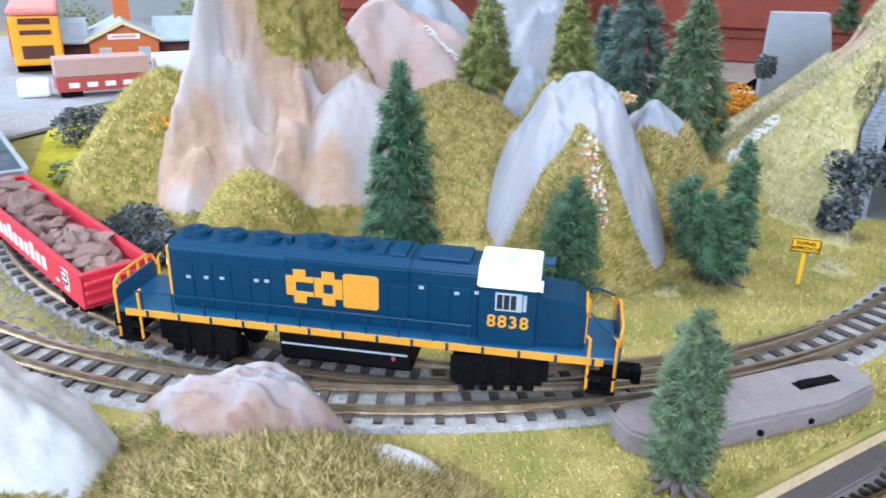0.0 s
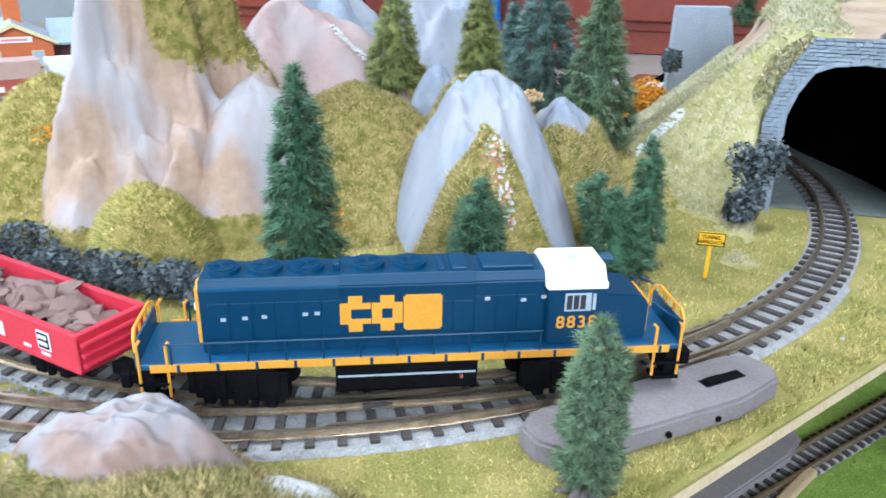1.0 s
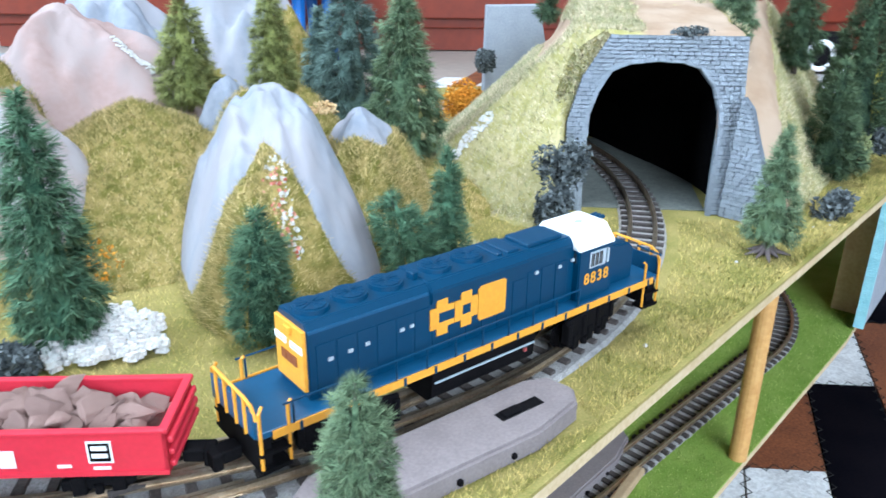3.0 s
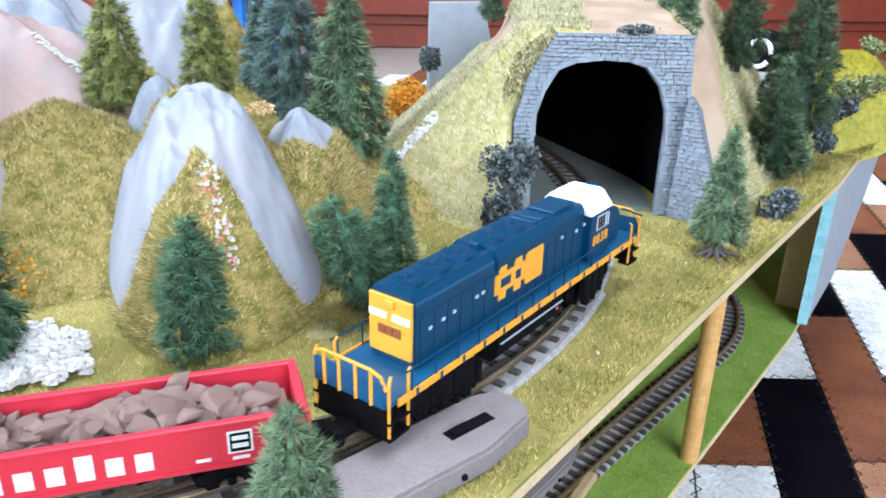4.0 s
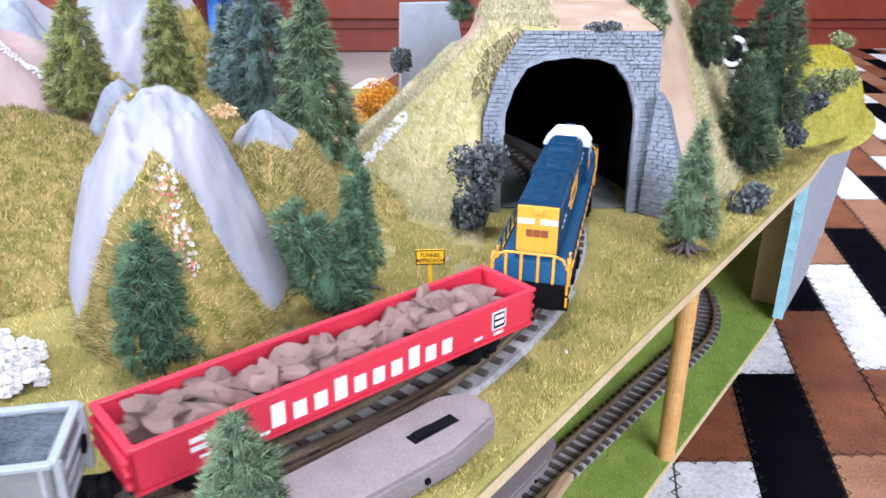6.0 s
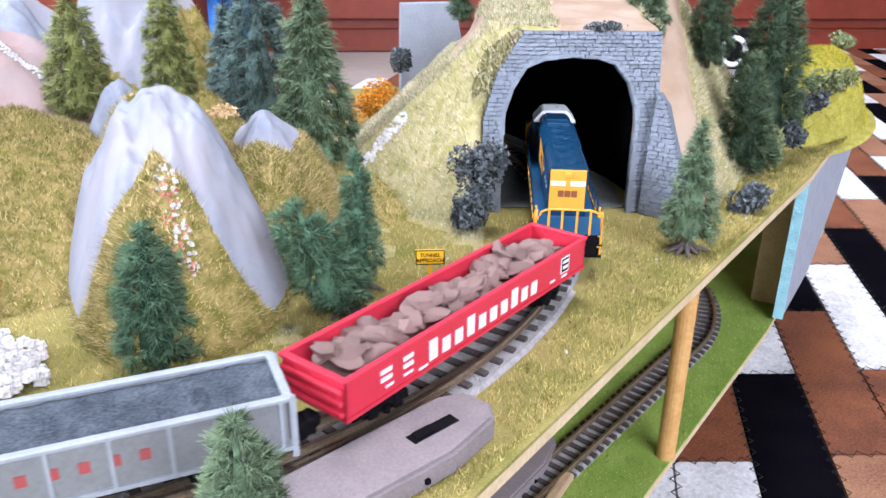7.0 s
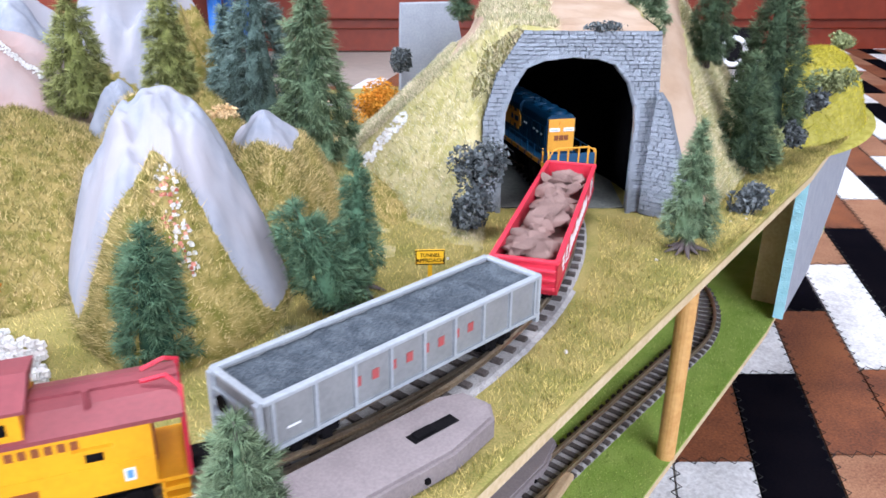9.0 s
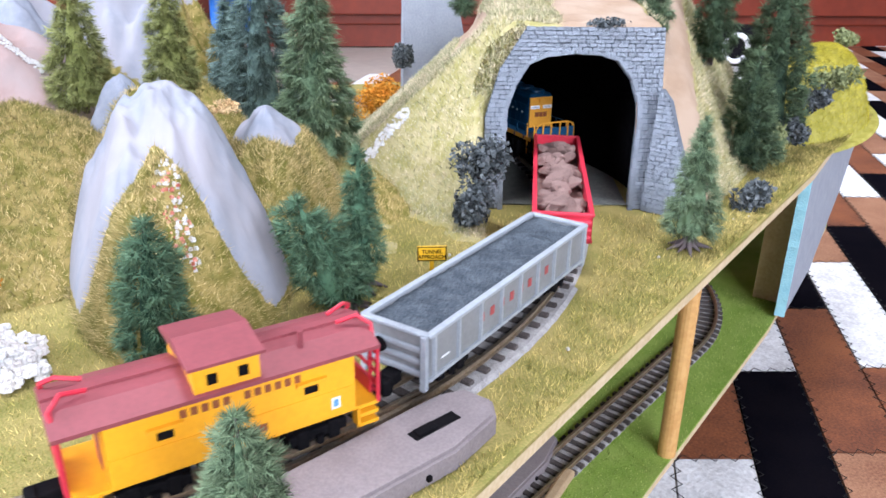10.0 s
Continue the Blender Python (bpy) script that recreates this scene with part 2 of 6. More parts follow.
M["wood_red"] = mat("red_brown_furniture", (0.21, 0.032, 0.014), (0.15, 0.022, 0.010), 9, 0.35, fine=60, contrast=0.35)
M["chair_blue"] = mat("blue_plastic", (0.008, 0.15, 0.52), (0.008, 0.13, 0.47), 30, 0.35)
M["hide_white"] = mat("white_cowhide", (0.86, 0.86, 0.86), (0.56, 0.55, 0.55), 55, 0.9, bump=1.0, fine=500)
M["hide_black"] = mat("black_cowhide", (0.003, 0.003, 0.005), (0.006, 0.005, 0.007), 40, 0.9, bump=0.4, fine=700, spec=0.0)
M["hide_brown"] = mat("brown_cowhide", (0.29, 0.095, 0.035), (0.11, 0.032, 0.015), 25, 0.6, bump=0.4, fine=700)
M["hide_tan"] = mat("tan_cowhide", (0.40, 0.20, 0.11), (0.20, 0.075, 0.038), 22, 0.65, bump=0.4, fine=700)
M["thread"] = mat("dark_thread", (0.03, 0.028, 0.027), None, 300, 0.8)
# grey kept dark so that the unseen walls bounce little light
M["room_wall"] = mat("room_wall_paint", (0.27, 0.28, 0.29), (0.25, 0.26, 0.27), 6, 0.9)
M["room_floor"] = mat("room_floor_tile", (0.42, 0.36, 0.31), (0.36, 0.31, 0.27), 8, 0.5)
M["tan_card"] = mat("tan_card", (0.50, 0.36, 0.22), (0.42, 0.29, 0.17), 200, 0.8)


# ---- mesh helpers ----
def box(bm, x0, x1, y0, y1, z0, z1, bevel=0.0):
    vs = [bm.verts.new((x, y, z)) for x in (x0, x1) for y in (y0, y1) for z in (z0, z1)]
    fs = [bm.faces.new([vs[i] for i in f]) for f in ((0, 1, 3, 2), (4, 6, 7, 5), (0, 4, 5, 1), (2, 3, 7, 6), (0, 2, 6, 4), (1, 5, 7, 3))]
    if bevel:
        es = list({e for f in fs for e in f.edges})
        bmesh.ops.bevel(bm, geom=es, offset=bevel, segments=2, affect="EDGES", profile=0.5)


def prism(bm, pts, axis, a, b):
    """A polygon drawn in the plane across axis, drawn out from a to b."""
    def put(p, k):
        q = list(p)
        q.insert("xyz".index(axis), k)
        return bm.verts.new(q)
    lo, hi = [put(p, a) for p in pts], [put(p, b) for p in pts]
    n = len(pts)
    bm.faces.new(lo)
    bm.faces.new(hi[::-1])
    for i in range(n):
        bm.faces.new((lo[i], hi[i], hi[(i + 1) % n], lo[(i + 1) % n]))
    bmesh.ops.recalc_face_normals(bm, faces=bm.faces[:])


def tube(bm, pts, r, seg=6):
    """A round bar along points."""
    pts = [Vector(p) for p in pts]
    rings = []
    for i, p in enumerate(pts):
        d = (pts[min(i + 1, len(pts) - 1)] - pts[max(i - 1, 0)]).normalized()
        u = d.orthogonal().normalized()
        if rings:
            u = (last - d * last.dot(d)).normalized()
        last = u
        v = d.cross(u)
        rr = r[i] if isinstance(r, (list, tuple)) else r
        rings.append([bm.verts.new(p + (u * math.cos(k * math.tau / seg) + v * math.sin(k * math.tau / seg)) * rr) for k in range(seg)])
    for a, b in zip(rings, rings[1:]):
        for k in range(seg):
            bm.faces.new((a[k], a[(k + 1) % seg], b[(k + 1) % seg], b[k]))
    bm.faces.new(rings[0][::-1])
    bm.faces.new(rings[-1])


def mesh_of(bm, material, smooth=False):
    me = bpy.data.meshes.new("mesh")
    bm.to_mesh(me)
    bm.free()
    me.materials.append(material)
    if smooth:
        me.polygons.foreach_set("use_smooth", [True] * len(me.polygons))
    return me


def part(name, bm, material, parent, label="", smooth=False):
    """One mesh object under a thing or a part."""
    me = bm if isinstance(bm, bpy.types.Mesh) else mesh_of(bm, material, smooth)
    ob = new(name, me)
    ob.parent = parent
    if label:
        ob["label"] = label
    return ob


def bmbox(*a, **k):
    bm = bmesh.new()
    box(bm, *a, **k)
    return bm


def thing(name, label, category, group="", kind="", at=None):
    ob = tagged(new(name), label, category, group, kind)
    if at is not None:
        ob.matrix_world = at
    return ob


def solid(name, bm, material, label, category, kind="", group="", smooth=False, at=None):
    ob = tagged(new(name, mesh_of(bm, material, smooth)), label, category, group, kind)
    if at is not None:
        ob.matrix_world = at
    return ob


def raw(verts, faces, material, smooth=False):
    me = bpy.data.meshes.new("mesh")
    me.from_pydata(verts, [], faces)
    me.materials.append(material)
    if smooth:
        me.polygons.foreach_set("use_smooth", [True] * len(me.polygons))
    return me


def soft(me, normals):
    """Shading normals of tufts and fibres, so that they shade as one soft mass."""
    me.normals_split_custom_set_from_vertices(normals)
    return me


def fibre_mesh(vs, fs, ns, material):
    """Thin triangles; each is wound to the side of its shading normal or the open front."""
    out = []
    for f in fs:
        a, b, c = (Vector(vs[k]) for k in f[:3])
        g = (b - a).cross(c - a)
        n = Vector(ns[f[0]])
        out.append(f if g.dot(n + Vector((0, -1.2, 0.9))) >= 0 else f[::-1])
    return soft(raw(vs, out, material, True), ns)


def text_mesh(body, size, material, thick=0.00004, bold=0.00003):
    cu = bpy.data.curves.new("text", "FONT")
    cu.body, cu.size, cu.extrude, cu.align_x, cu.offset = body, size, thick, "CENTER", bold
    ob = new("text", cu)
    me = bpy.data.meshes.new_from_object(ob.evaluated_get(bpy.context.evaluated_depsgraph_get()))
    bpy.data.objects.remove(ob)
    me.materials.clear()
    me.materials.append(material)
    return me


# ---- the layout's plan ----
CA, RA, CB, RB = (-0.01405, 0.34031), 0.21707, (0.00877, 0.32080), 0.18705
CC, RC = (-0.01746, 0.34928), 0.22667
PH, PS, S_STRAIGHT = -0.70718, -1.2072, -0.33
EDGE_DIR = Vector((0.832, 0.555, 0))
LOW = -0.083
FLOOR = -0.16


def arc(c, r, a):
    return Vector((c[0] + r * math.cos(a), c[1] + r * math.sin(a), 0))


def main_line(s):
    """Point and heading of the train's track at arc length s."""
    if s >= 0:
        a = PH + s / RA
        p = arc(CA, RA, a)
    elif s > S_STRAIGHT:
        a = PH + s / RB
        p = arc(CB, RB, a)
    else:
        a = PH + S_STRAIGHT / RB
        d = Vector((-math.sin(a), math.cos(a), 0))
        return arc(CB, RB, a) + d * (s - S_STRAIGHT), d
    return p, Vector((-math.sin(a), math.cos(a), 0))


def siding(s):
    """The second track: the outer curve, then the circle that it joins. s runs from the join backwards (negative)."""
    mid = (PS - PH) * RA
    if s >= mid:
        a = PH + s / RA
        return arc(CA, RA, a), Vector((-math.sin(a), math.cos(a), 0))
    a = PS + (s - mid) / RC
    return arc(CC, RC, a), Vector((-math.sin(a), math.cos(a), 0))


LT0, LTD = Vector((0.268, 0.2705, 0)), Vector((0.8618, 0.5072, 0))


def lower_line(s):
    if s <= 0:
        return LT0 + LTD * s, LTD
    r, a0 = 0.105, math.atan2(LTD.y, LTD.x) - math.pi / 2
    c = LT0 + Vector((-LTD.y, LTD.x, 0)) * r
    a = a0 + s / r
    return Vector((c.x + r * math.cos(a), c.y + r * math.sin(a), 0)), Vector((-math.sin(a), math.cos(a), 0))


OUTLINE = [(-0.46, -0.252), (0.322, 0.2695), (0.466, 0.3785), (0.42, 0.53), (0.06, 0.53), (0.02, 0.76), (-0.46, 0.76)]


def slab(z0, z1, inset=0.0):
    bm = bmesh.new()
    pts = [(x + (0.004 if i == 0 else 0) - inset * 0.5, y + inset) if i < 3 else (x, y) for i, (x, y) in enumerate(OUTLINE)]
    prism(bm, pts, "z", z0, z1)
    return bm


upper = thing("upper_board", "thin plywood baseboard with pale cut edges carrying the scenery", "baseboard", kind="structure")
part("board", slab(-0.0042, -0.0011), M["ply_edge"], upper)
part("turf", slab(-0.0010, 0.0), M["turf"], upper, "flock turf in yellow green on the board")
lower = thing("lower_board", "thin plywood lower deck under the upper board", "baseboard", kind="structure")
part("board", slab(LOW - 0.0042, LOW - 0.0011, 0.006), M["ply_edge"], lower)
part("turf", slab(LOW - 0.0010, LOW, 0.006), M["turf_green"], lower, "bright green flock turf")

# wooden bearers under the lower board, standing on the rug
for k in range(5):
    p = Vector((0.26, 0.262, 0)) - EDGE_DIR * (0.16 * k) + Vector((-0.05, 0.10, 0))
    solid("wooden_bearer", bmbox(-0.02, 0.02, -0.03, 0.25, FLOOR + 0.003, LOW - 0.0043, bevel=0.001), M["pine_pale"], "plain wooden bearer standing on the rug under the lower board", "bearer", group="bearers under the layout",
          at=Matrix.Translation((p.x, p.y, 0)))

# round post and square post between the decks
bm = bmesh.new()
tube(bm, [(0.2105, 0.2057, LOW), (0.2105, 0.2057, -0.03), (0.2105, 0.2057, -0.0043)], 0.0034, 18)
solid("dowel_post", bm, M["pine"], "round varnished pine dowel holding up the upper board", "post", smooth=False)
bm = bmbox(-0.0055, 0.0055, -0.008, 0.008, LOW, -0.0043, bevel=0.0006)
solid("square_post", bm, M["pine_pale"], "square pale wooden post between the two boards", "post", at=pose(0.344, 0.3035, 0, 0, 0, 36))

# the foam wall that closes the end of the layout
bm = bmesh.new()
prism(bm, [(0.0, LOW + 0.002), (0.075, LOW + 0.002), (0.150, -0.052), (0.183, -0.030), (0.190, -0.0045), (0.0, -0.0045)], "y", 0.0, 0.004)
wall = solid("foam_wall", bm, M["foam"], "grey painted foam board closing the end of the layout", "foam board", kind="structure", at=pose(0.3315, 0.2800, 0, 0, 0, 36.9))
bm = bmesh.new()
pts = []
for k in range(25):
    z = LOW + 0.002 + 0.0765 * k / 24
    pts.append((z, 0.0035 + 0.0016 * noise.noise((k * 0.9, 3, 0)) + (0.0012 if k % 3 == 0 else 0)))
poly = [(-b * 0.28, a) for a, b in pts] + [(0.0, pts[-1][0]), (0.0, pts[0][0])]
prism(bm, poly, "y", -0.0006, 0.0042)
part("foam_core", bm, M["foam_blue"], wall, "ragged unpainted blue foam edge")


# ---- fibres: short upright blades of flock ----
def fibres(points, length, width, lean=0.5):
    """Blades at points (x, y, z, nx, ny, nz): one thin triangle each."""
    vs, fs, ns = [], [], []
    for x, y, z, nx, ny, nz in points:
        a = random.uniform(0, math.tau)
        ln = length * random.uniform(0.55, 1.25)
        cx, cy = math.cos(a) * width, math.sin(a) * width
        tx = nx + random.uniform(-lean, lean)
        ty = ny + random.uniform(-lean, lean)
        tz = nz + random.uniform(-lean * 0.6, lean * 0.4)
        k = ln / max(1e-6, math.sqrt(tx * tx + ty * ty + tz * tz))
        i = len(vs)
        vs += [(x - cx, y - cy, z - 0.0002), (x + cx, y + cy, z - 0.0002), (x + tx * k, y + ty * k, z + tz * k)]
        fs.append((i, i + 1, i + 2))
        ux, uy, uz = nx + (tx - nx) * 0.8, ny + (ty - ny) * 0.8, nz
        q = 1 / math.sqrt(ux * ux + uy * uy + uz * uz)
        ns += [(ux * q, uy * q, uz * q)] * 3
    return vs, fs, ns


# ---- hills ----
def smooth(a, b, v):
    t = min(1, max(0, (v - a) / (b - a)))
    return t * t * (3 - 2 * t)


def fbm(x, y, s, seed=0.0):
    return noise.noise((x * s, y * s, seed)) + 0.5 * noise.noise((x * s * 2.1, y * s * 2.1, seed + 7)) + 0.25 * noise.noise((x * s * 4.3, y * s * 4.3, seed + 13))


def hill(label, category, c, r, h, turn, material, cover, fibre, shape=1.5, rough=0.05, seed=1.0, creases=0.0, dents=None, blades=2500, rings=44, spokes=92, fib_len=0.0016):
    """A hill on an uneven oval; cover(u, v, z/h) says where moss lies (0 to 1). u, v: place within the oval."""
    ct, st = math.cos(radians(turn)), math.sin(radians(turn))

    def height(u, v):
        q = math.hypot(u, v)
        a = math.atan2(v, u)
        edge = 1 + 0.16 * noise.noise((math.cos(a) * 1.3, math.sin(a) * 1.3, seed))
        q = q / edge
        z = max(0.0, 1 - q) ** shape if shape >= 1 else max(0.0, 1 - q ** (1 / shape))
        z = z + 0.35 * z * (1 - z)
        z *= 1 + creases * math.sin(a * 5 + 3 * noise.noise((u * 2, v * 2, seed))) * smooth(0.05, 0.35, q) * (1 - smooth(0.8, 1.0, q))
        z += rough * fbm(u, v, 2.2, seed) * (1 - smooth(0.75, 1.0, q))
        z += rough * 0.5 * (0.35 - abs(fbm(u, v, 3.6, seed + 60))) * smooth(0.0, 0.25, z) * (1 - smooth(0.75, 1.0, q))
        z += rough * 0.12 * fbm(u, v, 11, seed + 80) * (1 - smooth(0.8, 1.0, q))
        if dents:
            z += dents(u, v, q)
        return z * h if q < 1 else -0.002

    vs, cov, fs = [], [], []
    for i in range(rings + 1):
        for k in range(spokes):
            q, a = 1.19 * (i / rings) ** 0.9, k * math.tau / spokes
            u, v = q * math.cos(a), q * math.sin(a)
            z = height(u, v) if i else height(0.001, 0)
            X, Y = u * r[0], v * r[1]
            vs.append((c[0] + X * ct - Y * st, c[1] + X * st + Y * ct, max(z, -0.002) - (0.0015 if i == rings else 0)))
            cov.append(min(1.0, max(0.0, cover(u, v, z / h))))
    for i in range(rings):
        for k in range(spokes):
            a, b = i * spokes + k, i * spokes + (k + 1) % spokes
            fs.append((a, a + spokes, b + spokes, b))
    me = raw(vs, fs, material, True)
    at = me.attributes.new("cover", "FLOAT", "POINT")
    at.data.foreach_set("value", cov)
    ob = tagged(new(category.replace(" ", "_"), me), label, category)
    if blades:
        blades = int(blades * 1.5)
        pts = []
        tries = 0
        while len(pts) < blades and tries < blades * 8:
            tries += 1
            a, q = random.uniform(0, math.tau), math.sqrt(random.random()) * 1.05
            u, v = q * math.cos(a), q * math.sin(a)
            z = height(u, v)
            if z < -0.001 or cover(u, v, z / h) + 0.28 * fbm(u, v, 5, seed + 40) < 0.52:
                continue
            e = 0.03
            gx, gy = (height(u + e, v) - height(u - e, v)) / (2 * e * r[0]), (height(u, v + e) - height(u, v - e)) / (2 * e * r[1])
            gx, gy = max(-2, min(2, gx)), max(-2, min(2, gy))
            X, Y = u * r[0], v * r[1]
            pts.append((c[0] + X * ct - Y * st, c[1] + X * st + Y * ct, z, -(gx * ct - gy * st) * 0.8, -(gx * st + gy * ct) * 0.8, 1))
        if pts:
            part("moss", fibre_mesh(*fibres(pts, fib_len * 1.5, 0.00015, 1.15), fibre), fibre, ob, "fine mossy flock")["kind"] = "stuff"
    return ob


ALL, NONE = (lambda u, v, z: 1.0), (lambda u, v, z: 0.0)


def arch_cover(u, v, z):
    """Bare inverted V of rock with a mossy hollow between its legs, facing the track."""
    if v > 0.15:
        return 0.8
    half = 0.70 * max(0.0, (0.82 + 0.03 * math.sin(u * 11) - z) / 0.72) ** 0.8 - 0.02
    hollow = smooth(0.06, -0.03, abs(u + 0.08) - half)
    return max(hollow, smooth(0.09, 0.03, z))


def arch_dent(u, v, q):
    if v > 0.2:
        return 0
    z = max(0, 1 - q)
    return -0.10 * smooth(0.22, 0.0, abs(u + 0.14)) * smooth(0.1, 0.35, q) * smooth(1.0, 0.7, q)


hill("steep tan and grey rock hill with moss on its crown", "rock hill", (-0.073, 0.287), (0.051, 0.078), 0.122, 0, M["rock_tan"],
     lambda u, v, z: max(smooth(-0.04, 0.16, u + 0.25 * (z - 0.6)) * smooth(0.42, 0.58, z + 0.15 * u), smooth(0.12, 0.03, z), smooth(0.0, 0.4, v)), M["fibre_moss"], 1.42, 0.20, 2.0, 0.24, blades=22000, rings=70, spokes=140)
hill("low grey and pink rock lobe at the hill's foot", "rock hill", (-0.036, 0.268), (0.034, 0.046), 0.050, 0, M["rock_tan"], lambda u, v, z: smooth(0.3, 0.1, z), M["fibre_moss"], 0.7, 0.05, 4.0, blades=700)
hill("pale mossy shoulder of the rock hill", "grassy hill", (-0.117, 0.287), (0.040, 0.066), 0.047, 0, M["rock_tan"], ALL, M["fibre"], 0.8, 0.05, 6.0, blades=16000)
hill("mossy mound beside the dark bushes", "grassy mound", (-0.0625, 0.217), (0.0215, 0.0165), 0.025, 0, M["rock_tan"], ALL, M["fibre"], 0.6, 0.04, 7.0, blades=9000)
hill("olive green hillside between the rocks", "grassy hill", (0.000, 0.300), (0.062, 0.075), 0.043, 0, M["rock_tan"], lambda u, v, z: 0.95, M["fibre_moss"], 0.9, 0.05, 8.0, blades=30000)
hill("pinkish bare rock hill with mossy foot", "rock hill", (-0.034, 0.388), (0.062, 0.055), 0.068, 0, M["rock_pink"], lambda u, v, z: smooth(0.42, 0.2, z + 0.2 * u), M["fibre_moss"], 0.72, 0.09, 9.0, 0.07, blades=6000)
hill("smooth grey rock arch with a mossy hollow", "rock hill", (0.0465, 0.2425), (0.0335, 0.058), 0.0570, 0, M["rock_grey"], arch_cover, M["fibre_moss"], 0.61, 0.08, 10.0, 0.0, arch_dent, blades=16000, rings=70, spokes=140)
hill("small grey rock peak with a mossy skirt", "rock hill", (0.0785, 0.265), (0.027, 0.040), 0.0440, -20, M["rock_grey"], lambda u, v, z: smooth(0.84, 0.72, z + 0.06 * math.sin(u * 7 + v * 5) - 0.10 * u), M["fibre_moss"], 0.78, 0.05, 11.0, 0.03, blades=15000)
hill("small blue grey rock behind the arch", "rock hill", (0.0335, 0.303), (0.020, 0.018), 0.0500, 0, M["rock_grey"], lambda u, v, z: smooth(0.4, 0.2, z), M["fibre_moss"], 0.65, 0.06, 12.0, blades=800)
hill("mossy ridge under the olive fir", "grassy hill", (0.058, 0.312), (0.034, 0.030), 0.044, 0, M["rock_tan"], ALL, M["fibre_moss"], 0.7, 0.05, 13.0, blades=7000)
hill("low mossy rise under the tall fir", "grassy hill", (0.102, 0.318), (0.050, 0.060), 0.014, 0, M["rock_tan"], ALL, M["fibre_moss"], 0.6, 0.06, 14.0, blades=9000)
hill("tall pale grey mountain behind the firs", "rock hill", (0.040, 0.447), (0.050, 0.042), 0.092, 0, M["rock_grey"], lambda u, v, z: max(smooth(0.35, 0.2, z + 0.4 * u), smooth(0.10, 0.22, u - 0.25 * z) * smooth(0.75, 0.6, z)), M["fibre_moss"], 0.85, 0.12, 15.0, 0.12, blades=2500)
hill("pale grey snow-capped mountain at the back", "rock hill", (-0.030, 0.480), (0.062, 0.045), 0.073, 0, M["rock_grey"], lambda u, v, z: smooth(0.3, 0.15, z), M["fibre_moss"], 0.85, 0.12, 16.0, 0.12, blades=1500)
hill("rounded yellow green mound at the layout's end", "grassy mound", (0.4080, 0.3630), (0.079, 0.030), 0.040, 37, M["rock_mound"], ALL, M["fibre_yellow"], 0.42, 0.03, 17.0, blades=22000, fib_len=0.0011)
# rocks along the front edge
hill("whitish grey rock at the board's front edge", "rock hill", (-0.079, 0.083), (0.029, 0.030), 0.031, 0, M["rock_white"], lambda u, v, z: max(smooth(0.2, 0.02, z), smooth(0.0, -0.6, v) * smooth(0.7, 0.4, z)), M["fibre_moss"], 0.5, 0.12, 18.0, 0.05, blades=5000)
hill("pink and grey rock at the board's front edge", "rock hill", (-0.0330, 0.1000), (0.0260, 0.0160), 0.0205, -8, M["rock_front"], lambda u, v, z: max(smooth(0.25, 0.05, z), smooth(0.1, -0.5, v) * smooth(0.85, 0.55, z)), M["fibre_moss"], 0.45, 0.12, 19.0, 0.03, blades=6000)
hill("mossy bank with small rocks at the front edge", "grassy mound", (-0.022, 0.080), (0.046, 0.026), 0.0165, -5, M["rock_tan"], lambda u, v, z: 0.9, M["fibre_moss"], 0.6, 0.06, 20.0, blades=22000, fib_len=0.002)
hill("small pale rock at the front edge", "rock hill", (-0.003, 0.090), (0.0145, 0.0105), 0.0132, 0, M["rock_white"], lambda u, v, z: smooth(0.3, 0.1, z), M["fibre_moss"], 0.6, 0.05, 21.0, blades=300)

# ---- the tunnel hill, hollow, with its portal ----
PO, PX, PY = Vector((0.189, 0.2565, 0)), Vector((0.9501, -0.3120, 0)), Vector((0.3120, 0.9501, 0))
LEAN = math.atan2(0.218, 0.976)


def tunnel_height(a, b):
    n = 0.0018 * fbm(a, b, 60, 31)
    p = 0.054 + 0.95 * (a + 0.0374) + 1.26 * (min(b, 0.028) - 0.0241) - 0.15 * max(0, b - 0.06)
    left = 0.5 * (p + math.sqrt(p * p + 0.010 ** 2)) - 0.0012
    left = min(left, 0.071 + 0.10 * (b - 0.02))
    right = 0.009 + 0.83 * b - 0.95 * max(0, a - 0.056) - 0.35 * max(0, a - 0.036)
    right = min(right, 0.073)
    top = 0.0665 + 0.12 * (b - 0.015)
    cap = 4.0 * (b - 0.0022)
    if a < -0.0345:
        z = left
    elif a < 0.0345:
        t = smooth(-0.0345, -0.020, a)
        z = min(max(left, 0.03) * (1 - t) + top * t, cap)
        n = min(n, 0)
    else:
        t = smooth(0.0345, 0.0375, a)
        z = right * t + max(right, min(top, cap)) * (1 - t)
    back = 1 - smooth(0.10, 0.17, b)
    return max(-0.003, z * back + n)


def tunnel_cover(a, b, z):
    if a > 0.034:
        strip = smooth(0.006, -0.002, abs(a - 0.0455 - 0.1 * b) - 0.0075)
        return 1 - strip
    if a > -0.03:
        return 0.85 - 0.65 * smooth(-0.012, 0.004, a) + 0.4 * smooth(0.05, 0.12, b)
    return 1 - 0.75 * smooth(0.012, 0.004, abs(a + 0.036 + 0.15 * fbm(b, a, 20, 3) * 0.05 - 0.1 * (b - 0.06))) * smooth(0.025, 0.05, b)


